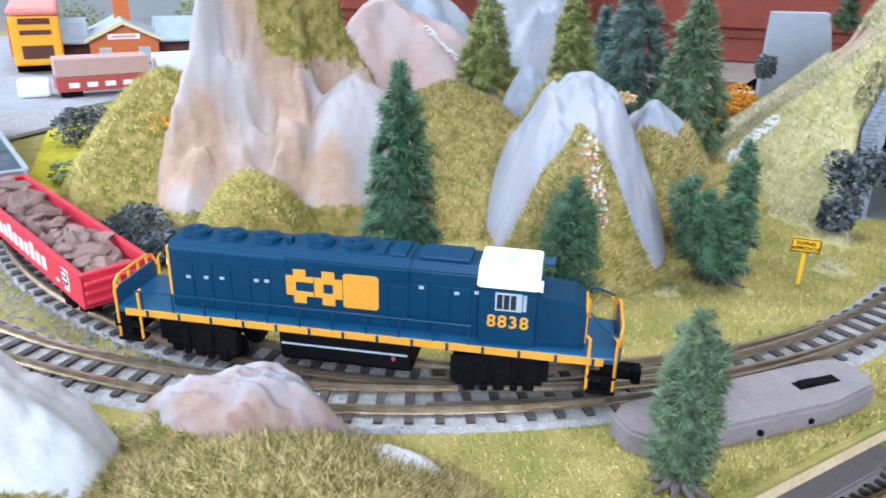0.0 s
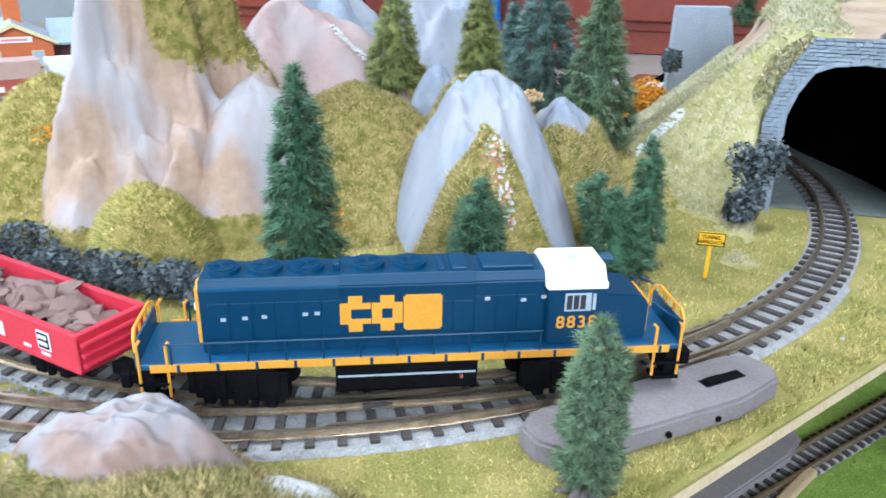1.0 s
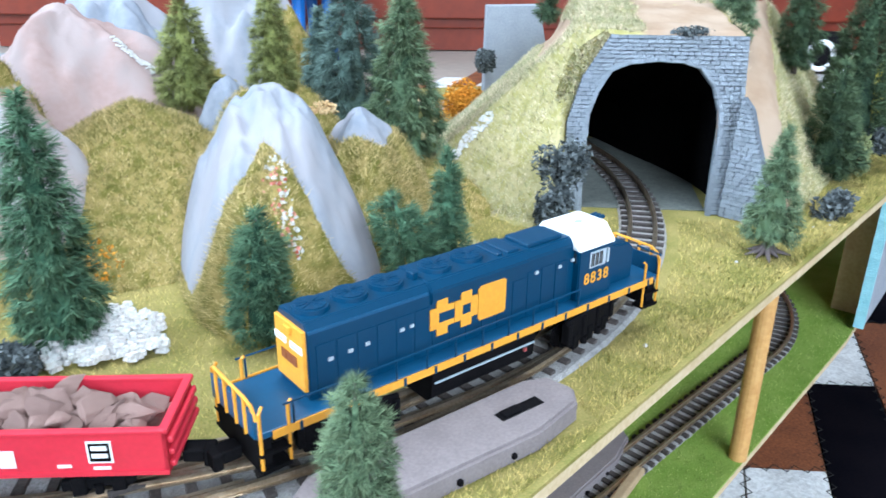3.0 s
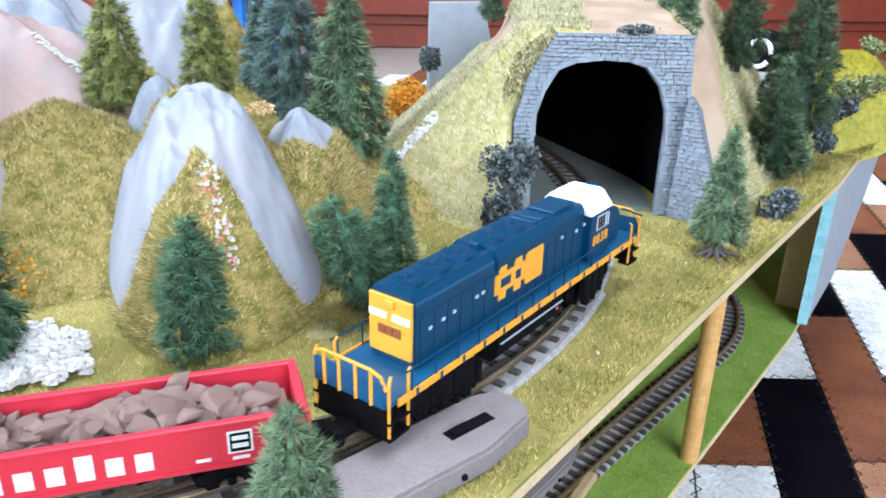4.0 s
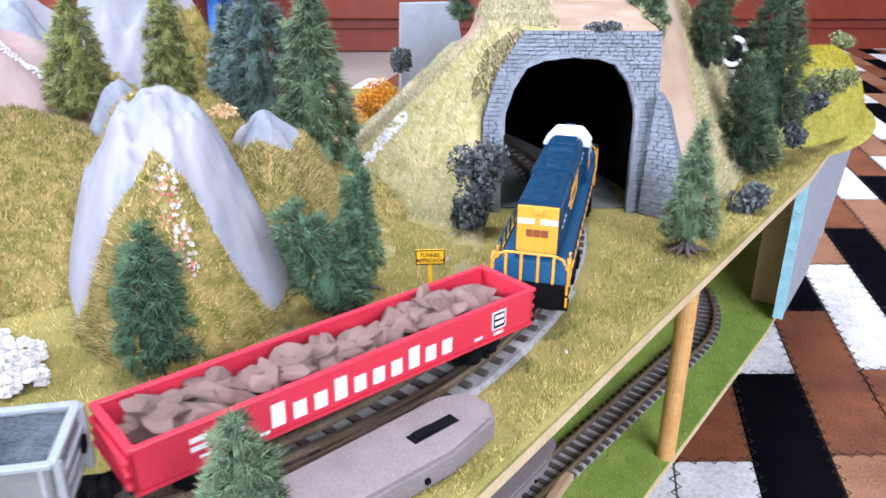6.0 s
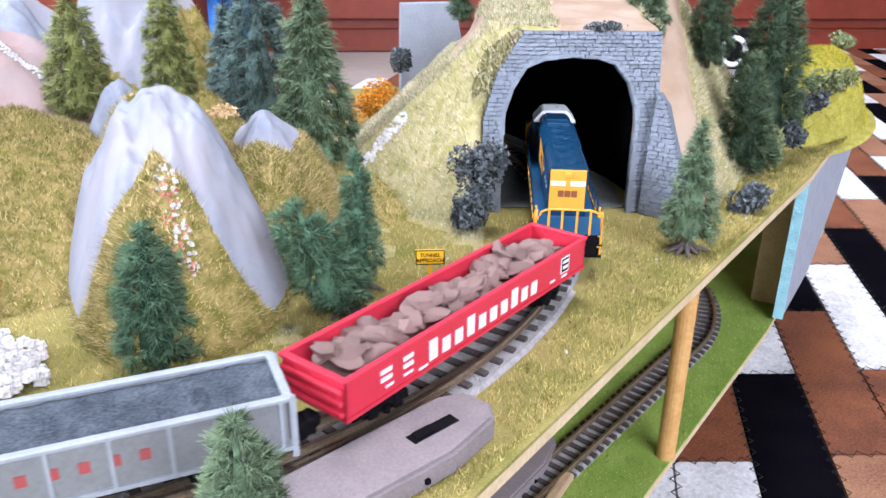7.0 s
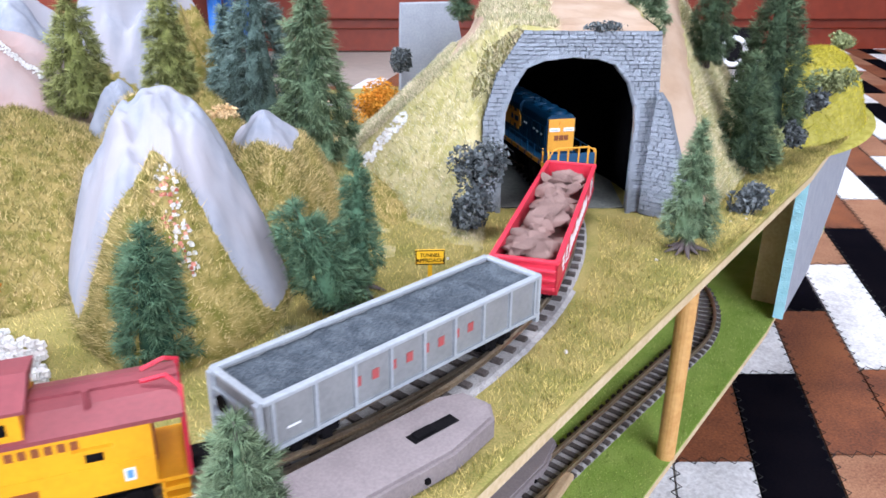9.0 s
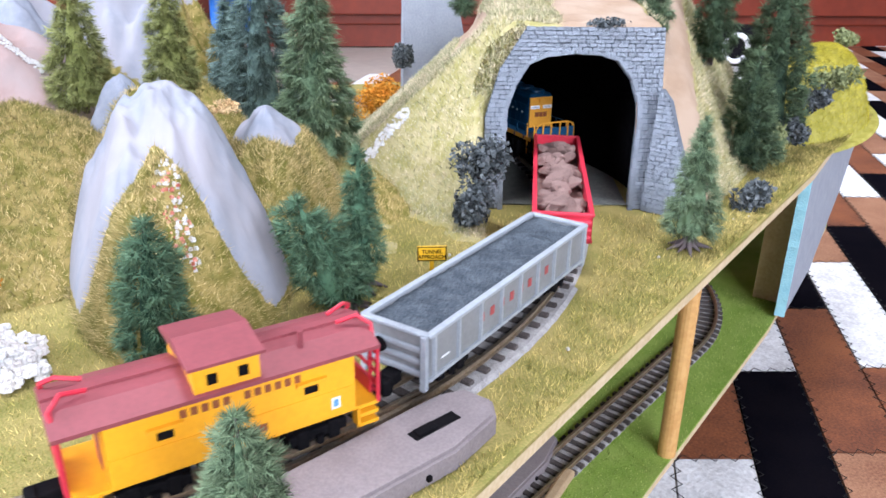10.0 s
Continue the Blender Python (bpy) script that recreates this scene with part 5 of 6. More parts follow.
def caboose(name="caboose", label="yellow caboose with a maroon roof, cupola and red end railings"):
    C = thing(name, label, "caboose")
    x0, x1, y, zb, ze = -0.0225, 0.0232, 0.0085, 0.0100, 0.0232
    part("body", bmbox(x0, x1, -y, y, zb, ze, bevel=0.0002), M["yellow"], C)
    bm = bmesh.new()
    prism(bm, [(-0.0092, 0.0228), (-0.0092, 0.0236), (-0.004, 0.0256), (0, 0.0262), (0.004, 0.0256), (0.0092, 0.0236), (0.0092, 0.0228)], "x", -0.0300, 0.0285)
    part("roof", bm, M["maroon"], C, "dusty maroon roof")
    part("roof_walk", bmbox(-0.0300, 0.0285, -0.0010, 0.0010, 0.0259, 0.0266), M["maroon"], C)
    bm = bmesh.new()
    prism(bm, [(-0.0085, 0.0225), (-0.0085, 0.0290), (0, 0.0300), (0.0085, 0.0290), (0.0085, 0.0225)], "x", -0.0072, 0.0046)
    part("cupola", bm, M["yellow"], C, "yellow cupola")
    bm = bmesh.new()
    prism(bm, [(-0.0092, 0.0288), (-0.0092, 0.0294), (0, 0.0312), (0.0092, 0.0294), (0.0092, 0.0288)], "x", -0.0082, 0.0056)
    part("cupola_roof", bm, M["maroon"], C)
    bm = bmesh.new()
    tube(bm, [(0.0140, -0.0045, 0.0245), (0.0140, -0.0045, 0.0285)], 0.0006, 8)
    part("smoke_jack", bm, M["maroon"], C)
    for f in (-1, 1):
        s_ = f * y
        for xx in (-0.0040, 0.0016):
            part("cupola_window", bmbox(xx - 0.0009, xx + 0.0009, min(s_, s_ * 1.03), max(s_, s_ * 1.03), 0.0252, 0.0272), M["black"], C)
        part("belt_line", bmbox(x0, x1, min(s_, s_ * 1.02), max(s_, s_ * 1.02), 0.0158, 0.0161), M["yellow"], C)
        for xx in (-0.0128, 0.0140):
            w = part("side_window", bmbox(xx - 0.0014, xx + 0.0014, min(s_, s_ * 1.02), max(s_, s_ * 1.02), 0.0172, 0.0194), M["black"], C)
            part("window_hood", bmbox(xx - 0.0030, xx + 0.0030, min(s_, s_ * 1.12), max(s_, s_ * 1.12), 0.0194, 0.0201), M["yellow"], w)
        for k in range(12):
            if k == 5:
                continue
            xx = (-0.0095 + k * 0.0019) if f < 0 else (0.0115 - k * 0.0019)
            part("lettering_bar", bmbox(xx - 0.0006, xx + 0.0006, min(s_, s_ * 1.012), max(s_, s_ * 1.012), 0.0202, 0.0218), M["brown_ink"], C)
        part("number_bar", bmbox(-0.0030, 0.0050, min(s_, s_ * 1.012), max(s_, s_ * 1.012), 0.0122, 0.0138), M["brown_ink"], C)
        em = part("emblem", bmbox(0.0180, 0.0198, min(s_, s_ * 1.012), max(s_, s_ * 1.012), 0.0120, 0.0145), M["white"], C)
        part("emblem_field", bmbox(0.0184, 0.0194, min(s_ * 1.012, s_ * 1.02), max(s_ * 1.012, s_ * 1.02), 0.0125, 0.0141), M["boxcar_blue"], em)
        e = f
        xe = 0.0285 if e > 0 else -0.0290
        part("platform", bmbox(min(xe, x1 if e > 0 else x0), max(xe, x1 if e > 0 else x0), -0.0080, 0.0080, 0.0096, 0.0104), M["yellow"], C, "yellow end platform")
        for yy in (-1, 1):
            for k in range(2):
                part("step", bmbox(min(xe - e * 0.0004, xe - e * 0.0048), max(xe - e * 0.0004, xe - e * 0.0048), min(yy * 0.0062, yy * 0.0086), max(yy * 0.0062, yy * 0.0086), 0.0058 + k * 0.0022, 0.0066 + k * 0.0022), M["yellow"], C)
            part("step_side", bmbox(min(xe - e * 0.0050, xe - e * 0.0045), max(xe - e * 0.0050, xe - e * 0.0045), min(yy * 0.0062, yy * 0.0086), max(yy * 0.0062, yy * 0.0086), 0.0058, 0.0100), M["yellow"], C)
        bm = bmesh.new()
        for yy in (-0.0078, -0.0046, 0.0046, 0.0078):
            tube(bm, [(xe, yy, 0.0100), (xe, yy, 0.0230)], 0.00045, 6)
            part("railing_post", bm, M["red"], C)
            bm = bmesh.new()
        for z in (0.0135, 0.0165):
            tube(bm, [(xe, -0.0078, z), (xe, 0.0078, z)], 0.0004, 6)
            part("cross_bar", bm, M["red"], C)
            bm = bmesh.new()
        for z in range(5):
            tube(bm, [(xe, -0.0078, 0.012 + z * 0.0022), (xe, -0.0046, 0.012 + z * 0.0022)], 0.0003, 5)
            part("ladder_rung", bm, M["red"], C)
            bm = bmesh.new()
        tube(bm, [(xe, -0.0062, 0.0230), (xe + e * 0.0002, -0.0050, 0.0262), (xe - e * 0.002, -0.0030, 0.0278), (xe - e * 0.006, -0.0020, 0.0268)], 0.00045, 6)
        part("roof_grab", bm, M["red"], C)
        bm = bmesh.new()
        tube(bm, [(xe, 0.0062, 0.0230), (xe + e * 0.0002, 0.0050, 0.0262), (xe - e * 0.002, 0.0030, 0.0278), (xe - e * 0.006, 0.0020, 0.0268)], 0.00045, 6)
        part("roof_grab", bm, M["red"], C)
        part("end_panel", bmbox(xe - 0.0004, xe + 0.0004, -0.0046, 0.0046, 0.0100, 0.0138), M["red"], C, "red end panel")
        xw = x1 if e > 0 else x0
        part("end_door", bmbox(min(xw, xw + e * 0.0002), max(xw, xw + e * 0.0002), -0.0022, 0.0022, 0.0104, 0.0215), M["maroon"], C)
        coupler(C, xe, e)
    part("underframe", bmbox(x0, x1, -0.004, 0.004, 0.0074, zb), M["black"], C)
    return C, [bogie(C, x, 2, 0.0098) for x in (0.0150, -0.0150)]


LOCO, LOCO_T = locomotive()
GOND, GOND_T = gondola()
HOPP, HOPP_T = hopper()
CABO, CABO_T = caboose()
# arc length of the locomotive's middle on the main line, time by time
RUN = [(0, -0.1865), (0.5, -0.1684), (1, -0.1509), (1.5, -0.1332), (2, -0.1156), (2.5, -0.0984), (3, -0.0814), (4.5, -0.0291), (5, -0.0109), (5.5, 0.0071), (7, 0.0628), (7.5, 0.0808), (8, 0.0990), (8.5, 0.1172), (9, 0.1354), (9.5, 0.1540), (10, 0.1716)]
TRAIN = [(LOCO, LOCO_T, 0.0, 0.034), (GOND, GOND_T, 0.11688, 0.036), (HOPP, HOPP_T, 0.21207, 0.034), (CABO, CABO_T, 0.2890, 0.015)]


def run(t):
    for (a, x), (b, y) in zip(RUN, RUN[1:]):
        if a <= t <= b:
            return x + (y - x) * (t - a) / (b - a)
    return RUN[-1][1]


def on_track(s, half):
    a, b = main_line(s + half)[0], main_line(s - half)[0]
    d = a - b
    m = (a + b) / 2
    return Matrix.Translation(m) @ Matrix.Rotation(math.atan2(d.y, d.x), 4, "Z")


def motions():
    """The train's run, and each truck's turn under its car."""
    for body, trucks, back, half in TRAIN:
        rows, turns = [], [[] for _ in trucks]
        rest = [o.location.copy() for o in trucks]
        for k in range(21):
            t = k * 0.5
            m = on_track(run(t) - back, half)
            rows.append((t, m))
            head = m.to_euler().z
            for i, o in enumerate(trucks):
                d = main_line(run(t) - back + rest[i].x)[1]
                w = (math.atan2(d.y, d.x) - head + math.pi) % math.tau - math.pi
                turns[i].append((t, Matrix.Translation(rest[i]) @ Matrix.Rotation(w, 4, "Z")))
        walk(body, rows)
        for o, r in zip(trucks, turns):
            walk(o, r)
            for wheel in [c for c in o.children if c.name.startswith("wheel")]:
                axle, f = wheel.location.copy(), 1 if wheel.location.y < 0 else -1
                rest_turn = Matrix.Translation(axle) @ Matrix.Rotation(0 if f > 0 else math.pi, 4, "Z")
                walk(wheel, [(k * 0.1, rest_turn @ Matrix.Rotation(f * (run(k * 0.1) - run(0)) / 0.0029, 4, "Y")) for k in range(101)])


# ---- trees ----
def fir(label, at, height, radius, material, seed, tip=0.12, shape=1.0, dens=1.0, roots=False, lean=(0.0, 0.0), name="fir_tree", clump=0.0042, droop=-0.28):
    """A bottle-brush model fir: trunk, drooping tiers of branches, many needle tufts."""
    rng = random.Random(seed)
    T = thing(name, label, "tree", group="model fir trees", at=Matrix.Translation(at))
    bm = bmesh.new()
    tube(bm, [(0, 0, -0.001), (0, 0, height * 0.12), (lean[0] * height * 0.6, lean[1] * height * 0.6, height * 0.6), (lean[0] * height, lean[1] * height, height * 0.97)], [0.0013, 0.0011, 0.0007, 0.0002], 8)
    if roots:
        for k in range(9):
            a = k * 0.7 + rng.random() * 0.3
            ln = rng.uniform(0.005, 0.0085)
            tube(bm, [(0, 0, 0.0045), (math.cos(a) * ln * 0.35, math.sin(a) * ln * 0.35, 0.0016), (math.cos(a) * ln, math.sin(a) * ln, 0.0001)], [0.0013, 0.0010, 0.0003], 6)
    part("trunk", bm, M["bark"], T, "dark model bark with flared roots" if roots else "", True)
    vs, fs, ns, tips = [], [], [], []
    step = clump * 0.72
    z0 = height * (0.14 if roots else 0.06)
    n = max(4, int((height - z0) / step))
    for i in range(n + 1):
        k = i / n
        z = z0 + (height - z0) * 0.97 * k
        prof = ((1 - k) ** shape * (1 - tip) + tip) * (1 - 0.75 * smooth(0.82, 1.02, k)) * (0.80 + 0.20 * smooth(0.0, 0.10, k))
        rr = radius * prof
        m = max(5, int(math.tau * rr / (clump * 0.92)))
        for b in range(m):
            a = math.tau * (b + 0.5 * (i % 2)) / m + rng.uniform(-0.35, 0.35)
            out = rr * rng.uniform(0.72, 1.08) * (1 + 0.16 * noise.noise((math.cos(a) * 2, math.sin(a) * 2, z * 120 + seed)))
            zc = z + rng.uniform(-0.4, 0.4) * step
            axis = Vector((math.cos(a), math.sin(a), droop + rng.uniform(-0.30, 0.30) + 0.45 * k * k)).normalized()
            reach = min(clump * rng.uniform(0.9, 1.3), out)
            ox, oy = lean[0] * zc, lean[1] * zc
            base = Vector((ox + math.cos(a) * out, oy + math.sin(a) * out, zc)) - axis * reach
            u = axis.cross(Vector((0, 0, 1))).normalized()
            v = u.cross(axis)
            fade = rng.uniform(0.35, 1.0)
            for _ in range(int(84 * dens)):
                w = rng.uniform(0, math.tau)
                off = (u * math.cos(w) + v * math.sin(w))
                spread = rng.random() ** 0.6
                q = rng.uniform(0.05, 0.75)
                root = base + axis * (reach * q) + off * (clump * 0.26 * spread)
                d = (axis * rng.uniform(0.5, 1.0) + off * (0.75 * spread) + Vector((rng.uniform(-0.3, 0.3), rng.uniform(-0.3, 0.3), rng.uniform(-0.5, 0.2)))).normalized()
                ln = clump * rng.uniform(0.40, 0.78)
                wide = d.orthogonal().normalized()
                wide = (wide * math.cos(w * 3) + d.cross(wide) * math.sin(w * 3)) * (clump * rng.uniform(0.016, 0.034))
                end = root + d * ln
                j = len(vs)
                vs += [tuple(root + wide), tuple(root - wide), tuple(end)]
                fs.append((j, j + 1, j + 2))
                nn = (axis * 0.45 + off * (1.1 * spread) + Vector((rng.uniform(-0.45, 0.45), rng.uniform(-0.45, 0.45), rng.uniform(-0.45, 0.45)))).normalized()
                ns += [tuple(nn)] * 3
                # roots dark, outer and upper strands paler: light and shade painted by tip value
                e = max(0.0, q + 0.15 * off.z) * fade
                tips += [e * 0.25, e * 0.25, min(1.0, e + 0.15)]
    # inner core cone at tip 0, painted as the crown's shaded inside
    for k0, k1 in ((0.0, 0.5), (0.5, 1.0)):
        j = len(vs)
        for kk in (k0, k1):
            q = radius * 0.42 * ((1 - kk) ** shape * (1 - tip) + tip * (1 - kk))
            zz = z0 + (height - z0) * kk * 0.97
            vs += [(lean[0] * zz + q * math.cos(b * math.tau / 12), lean[1] * zz + q * math.sin(b * math.tau / 12), zz) for b in range(12)]
            ns += [(math.cos(b * math.tau / 12), math.sin(b * math.tau / 12), 0) for b in range(12)]
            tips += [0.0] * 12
        fs += [(j + b, j + (b + 1) % 12, j + 12 + (b + 1) % 12, j + 12 + b) for b in range(12)]
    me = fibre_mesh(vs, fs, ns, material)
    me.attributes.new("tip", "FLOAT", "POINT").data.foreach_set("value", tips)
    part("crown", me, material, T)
    return T


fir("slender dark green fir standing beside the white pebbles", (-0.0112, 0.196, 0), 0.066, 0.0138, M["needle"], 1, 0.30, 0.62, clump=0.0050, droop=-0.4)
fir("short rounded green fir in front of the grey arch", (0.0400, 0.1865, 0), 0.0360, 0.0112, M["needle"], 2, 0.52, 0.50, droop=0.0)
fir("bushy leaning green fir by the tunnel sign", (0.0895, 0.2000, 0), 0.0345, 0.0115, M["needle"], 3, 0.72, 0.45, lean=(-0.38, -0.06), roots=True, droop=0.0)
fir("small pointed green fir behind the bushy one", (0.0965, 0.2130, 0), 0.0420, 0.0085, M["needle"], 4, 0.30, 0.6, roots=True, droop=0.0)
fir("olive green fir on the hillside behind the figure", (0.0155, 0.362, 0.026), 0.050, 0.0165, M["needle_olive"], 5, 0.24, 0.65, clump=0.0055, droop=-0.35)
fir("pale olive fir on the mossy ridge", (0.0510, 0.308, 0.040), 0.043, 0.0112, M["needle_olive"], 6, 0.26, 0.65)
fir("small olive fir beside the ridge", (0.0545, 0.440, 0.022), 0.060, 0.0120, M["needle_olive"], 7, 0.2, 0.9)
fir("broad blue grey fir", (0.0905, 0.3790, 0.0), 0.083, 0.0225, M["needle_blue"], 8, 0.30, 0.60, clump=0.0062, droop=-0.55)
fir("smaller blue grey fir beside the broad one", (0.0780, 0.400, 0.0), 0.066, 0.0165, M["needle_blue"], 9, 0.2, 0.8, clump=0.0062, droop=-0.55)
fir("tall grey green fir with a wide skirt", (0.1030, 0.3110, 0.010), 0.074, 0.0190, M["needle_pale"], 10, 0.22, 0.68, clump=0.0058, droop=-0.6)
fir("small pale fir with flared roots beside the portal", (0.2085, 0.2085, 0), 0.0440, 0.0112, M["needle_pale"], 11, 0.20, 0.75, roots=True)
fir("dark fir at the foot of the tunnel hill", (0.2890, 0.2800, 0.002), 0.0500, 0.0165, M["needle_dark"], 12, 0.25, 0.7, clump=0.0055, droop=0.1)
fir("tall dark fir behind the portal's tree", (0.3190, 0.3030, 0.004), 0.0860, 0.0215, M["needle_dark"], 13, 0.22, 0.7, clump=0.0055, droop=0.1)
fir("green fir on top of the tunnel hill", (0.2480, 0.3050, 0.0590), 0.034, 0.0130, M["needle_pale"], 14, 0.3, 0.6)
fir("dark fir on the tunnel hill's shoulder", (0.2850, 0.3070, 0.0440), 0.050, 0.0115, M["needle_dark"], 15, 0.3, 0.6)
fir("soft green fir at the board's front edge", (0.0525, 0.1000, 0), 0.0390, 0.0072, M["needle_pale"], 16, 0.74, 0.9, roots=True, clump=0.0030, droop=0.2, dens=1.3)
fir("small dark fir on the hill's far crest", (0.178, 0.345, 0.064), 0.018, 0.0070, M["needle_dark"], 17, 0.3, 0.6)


def bush(label, at, rx, ry, rz, material, seed, n=420, size=0.0022, name="bush", category="bush"):
    """A clump of small lichen tufts with an uneven outline."""
    rng = random.Random(seed)
    vs, fs = [], []
    lobes = [(rng.uniform(-0.5, 0.5) * rx, rng.uniform(-0.5, 0.5) * ry, rng.uniform(0.3, 0.75) * rz, rng.uniform(0.4, 0.7)) for _ in range(7)]
    for k in range(n * 2):
        lx, ly, lz, lr = rng.choice(lobes)
        d = Vector((rng.gauss(0, 1), rng.gauss(0, 1), rng.gauss(0, 1))).normalized()
        r = lr * rng.uniform(0.7, 1.05)
        c = Vector((lx + d.x * rx * r, ly + d.y * ry * r, max(0.0004, lz + d.z * rz * r * 0.7)))
        s = size * rng.uniform(0.5, 1.1)
        j = len(vs)
        for _ in range(4):
            o = Vector((rng.uniform(-1, 1), rng.uniform(-1, 1), rng.uniform(-1, 1))) * s * 0.7
            vs.append(tuple(c + o))
        fs += [(j, j + 1, j + 2), (j, j + 2, j + 3), (j, j + 1, j + 3), (j + 1, j + 2, j + 3)]
    ob = tagged(new(name, raw(vs, fs, material)), label, category)
    ob.matrix_world = Matrix.Translation(at)
    return ob


for k, (x, y, rx, rz) in enumerate(((-0.106, 0.214, 0.013, 0.011), (-0.083, 0.203, 0.012, 0.010), (-0.0665, 0.195, 0.010, 0.010), (-0.050, 0.188, 0.012, 0.010), (-0.034, 0.184, 0.010, 0.008), (-0.020, 0.180, 0.008, 0.008))):
    bush("dark grey lichen bush beside the track", (x, y, 0), rx, rx * 0.8, rz, M["lichen"], 30 + k)
bush("dark lichen bush at the layout's curve", (-0.179, 0.331, 0), 0.013, 0.013, 0.020, M["lichen"], 37)
bush("grey green bush by the yellow verge", (-0.150, 0.272, 0), 0.011, 0.011, 0.012, M["lichen_green"], 38)
bush("tall dark lichen shrub beside the tunnel mouth", (0.1470, 0.2475, 0.0), 0.0080, 0.0070, 0.020, M["lichen"], 39, 500)
bush("tall dark lichen shrub beside the tunnel mouth", (0.1470, 0.2500, 0.016), 0.0105, 0.0085, 0.016, M["lichen"], 40, 500)
bush("small dark bush near the board's edge", (0.2565, 0.2350, 0.0), 0.0075, 0.0060, 0.0110, M["lichen"], 41)
bush("grey bush on the yellow mound", (0.3229, 0.2888, 0.0080), 0.0095, 0.008, 0.013, M["lichen"], 42)
bush("grey bush high on the yellow mound", (0.3487, 0.3016, 0.0180), 0.011, 0.008, 0.013, M["lichen"], 43)
bush("olive bush beside the tall dark fir", (0.3100, 0.2830, 0.0), 0.011, 0.008, 0.018, M["lichen_green"], 44)
bush("yellow green bush on the mound's crest", (0.4402, 0.3771, 0.0380), 0.010, 0.008, 0.010, M["lichen_green"], 45)
bush("olive bush behind the grey bushes", (0.3673, 0.3135, 0.0260), 0.016, 0.010, 0.012, M["lichen_green"], 46)
bush("bright orange autumn bush behind the firs", (0.1560, 0.4050, 0.004), 0.0165, 0.012, 0.020, M["orange_leaf"], 47, 2600, 0.0015)
bush("dark bush by the grey foam block", (0.1667, 0.4050, 0.0315), 0.006, 0.005, 0.012, M["lichen"], 48)
bush("small dark plant on top of the portal", (0.206, 0.268, 0.066), 0.009, 0.004, 0.003, M["lichen"], 49, 160, 0.0014)
bush("pale orange flower clump on the shoulder", (-0.1080, 0.268, 0.026), 0.012, 0.016, 0.010, M["orange_leaf"], 50, 260, 0.0022)
bush("orange plant at the foot of the tan rock", (-0.0060, 0.226, 0.004), 0.008, 0.006, 0.012, M["orange_leaf"], 51, 40, 0.0014)
bush("pale dry straw tuft beside the arch's peak", (0.0630, 0.262, 0.043), 0.007, 0.006, 0.004, M["dry"], 52, 260, 0.0010)
bush("green climbing plant on the tunnel hill", (0.1700, 0.296, 0.048), 0.003, 0.005, 0.009, M["needle_dark"], 53, 90, 0.0016)


def pebbles(name, label, category, spots, material, smin, smax, mixed=None):
    vs, fs = [], []
    for x, y, z in spots:
        s = random.uniform(smin, smax)
        j = len(vs)
        ph = random.random() * 6
        for k in range(5):
            a = ph + k * math.tau / 5
            vs.append((x + s * math.cos(a) * random.uniform(0.7, 1), y + s * math.sin(a) * random.uniform(0.7, 1), z - 0.0002))
        for k in range(5):
            a = ph + k * math.tau / 5 + 0.3
            vs.append((x + 0.6 * s * math.cos(a), y + 0.6 * s * math.sin(a), z + s * random.uniform(0.5, 0.8)))
        for k in range(5):
            fs.append((j + k, j + (k + 1) % 5, j + 5 + (k + 1) % 5, j + 5 + k))
        fs.append(tuple(j + 5 + k for k in range(5)))
    ob = tagged(new(name, raw(vs, fs, material)), label, category, kind="stuff")
    return ob


# white pebble patch
spots = []
while len(spots) < 520:
    u, v = random.uniform(-1, 1), random.uniform(-1, 1)
    if u * u + v * v < (0.75 + 0.3 * noise.noise((u * 3, v * 3, 5))) ** 2:
        spots.append((-0.001 + u * 0.0205, 0.1945 + v * 0.0195, 0.0006 + random.uniform(0, 0.0026)))
pebbles("white_pebbles", "patch of white pebbles on the grass", "pebbles", spots, M["gravel_white"], 0.0010, 0.0019)


# ground height under a place, for small things laid on the hills
def drop(spots, lift=0.0003):
    """Lays spots on whatever lies below them."""
    bpy.context.view_layer.update()
    dg = bpy.context.evaluated_depsgraph_get()
    out = []
    for x, y in spots:
        top = 0.2
        for _ in range(60):
            hit, place, nrm_, _, ob, _ = scene.ray_cast(dg, Vector((x, y, top)), Vector((0, 0, -1)))
            if not hit:
                break
            if ob.name.startswith(("moss", "grass", "crown")):
                top = place.z - 0.0001
                continue
            out.append((x, y, place.z + lift))
            break
    return out


ROW = [(0.0453 + 0.0047 * (k / 80) + random.uniform(-0.0024, 0.0024), 0.2135 - 0.020 * (k / 80) + random.uniform(-0.0012, 0.0012)) for k in range(80) if noise.noise((k * 0.21, 4, 0)) > -0.22]
pebbles("white_flowers", "white pebbles trailing down the mossy hollow", "pebbles", drop(ROW), M["gravel_white"], 0.0004, 0.0011)
ROW = [(0.0450 + 0.005 * (k / 40) + random.uniform(-0.0030, 0.0030), 0.2090 - 0.016 * (k / 40)) for k in range(40)]
pebbles("red_flowers", "red flowers among the white pebbles", "flowers", drop(ROW), M["flower_red"], 0.0003, 0.0009)
ROW = [(0.1208 + 0.0171 * (k / 110) + random.uniform(-0.0008, 0.0008), 0.3022 - 0.0030 * (k / 110) ** 2 + random.uniform(-0.0018, 0.0018)) for k in range(110)]
pebbles("white_path", "thin line of white pebbles up the slope", "pebbles", drop(ROW), M["gravel_white"], 0.0007, 0.0013)
ROW = [(-0.0140 + 0.0150 * (k / 90) + random.uniform(-0.0015, 0.0015), 0.3730 + random.uniform(-0.002, 0.002)) for k in range(90)]
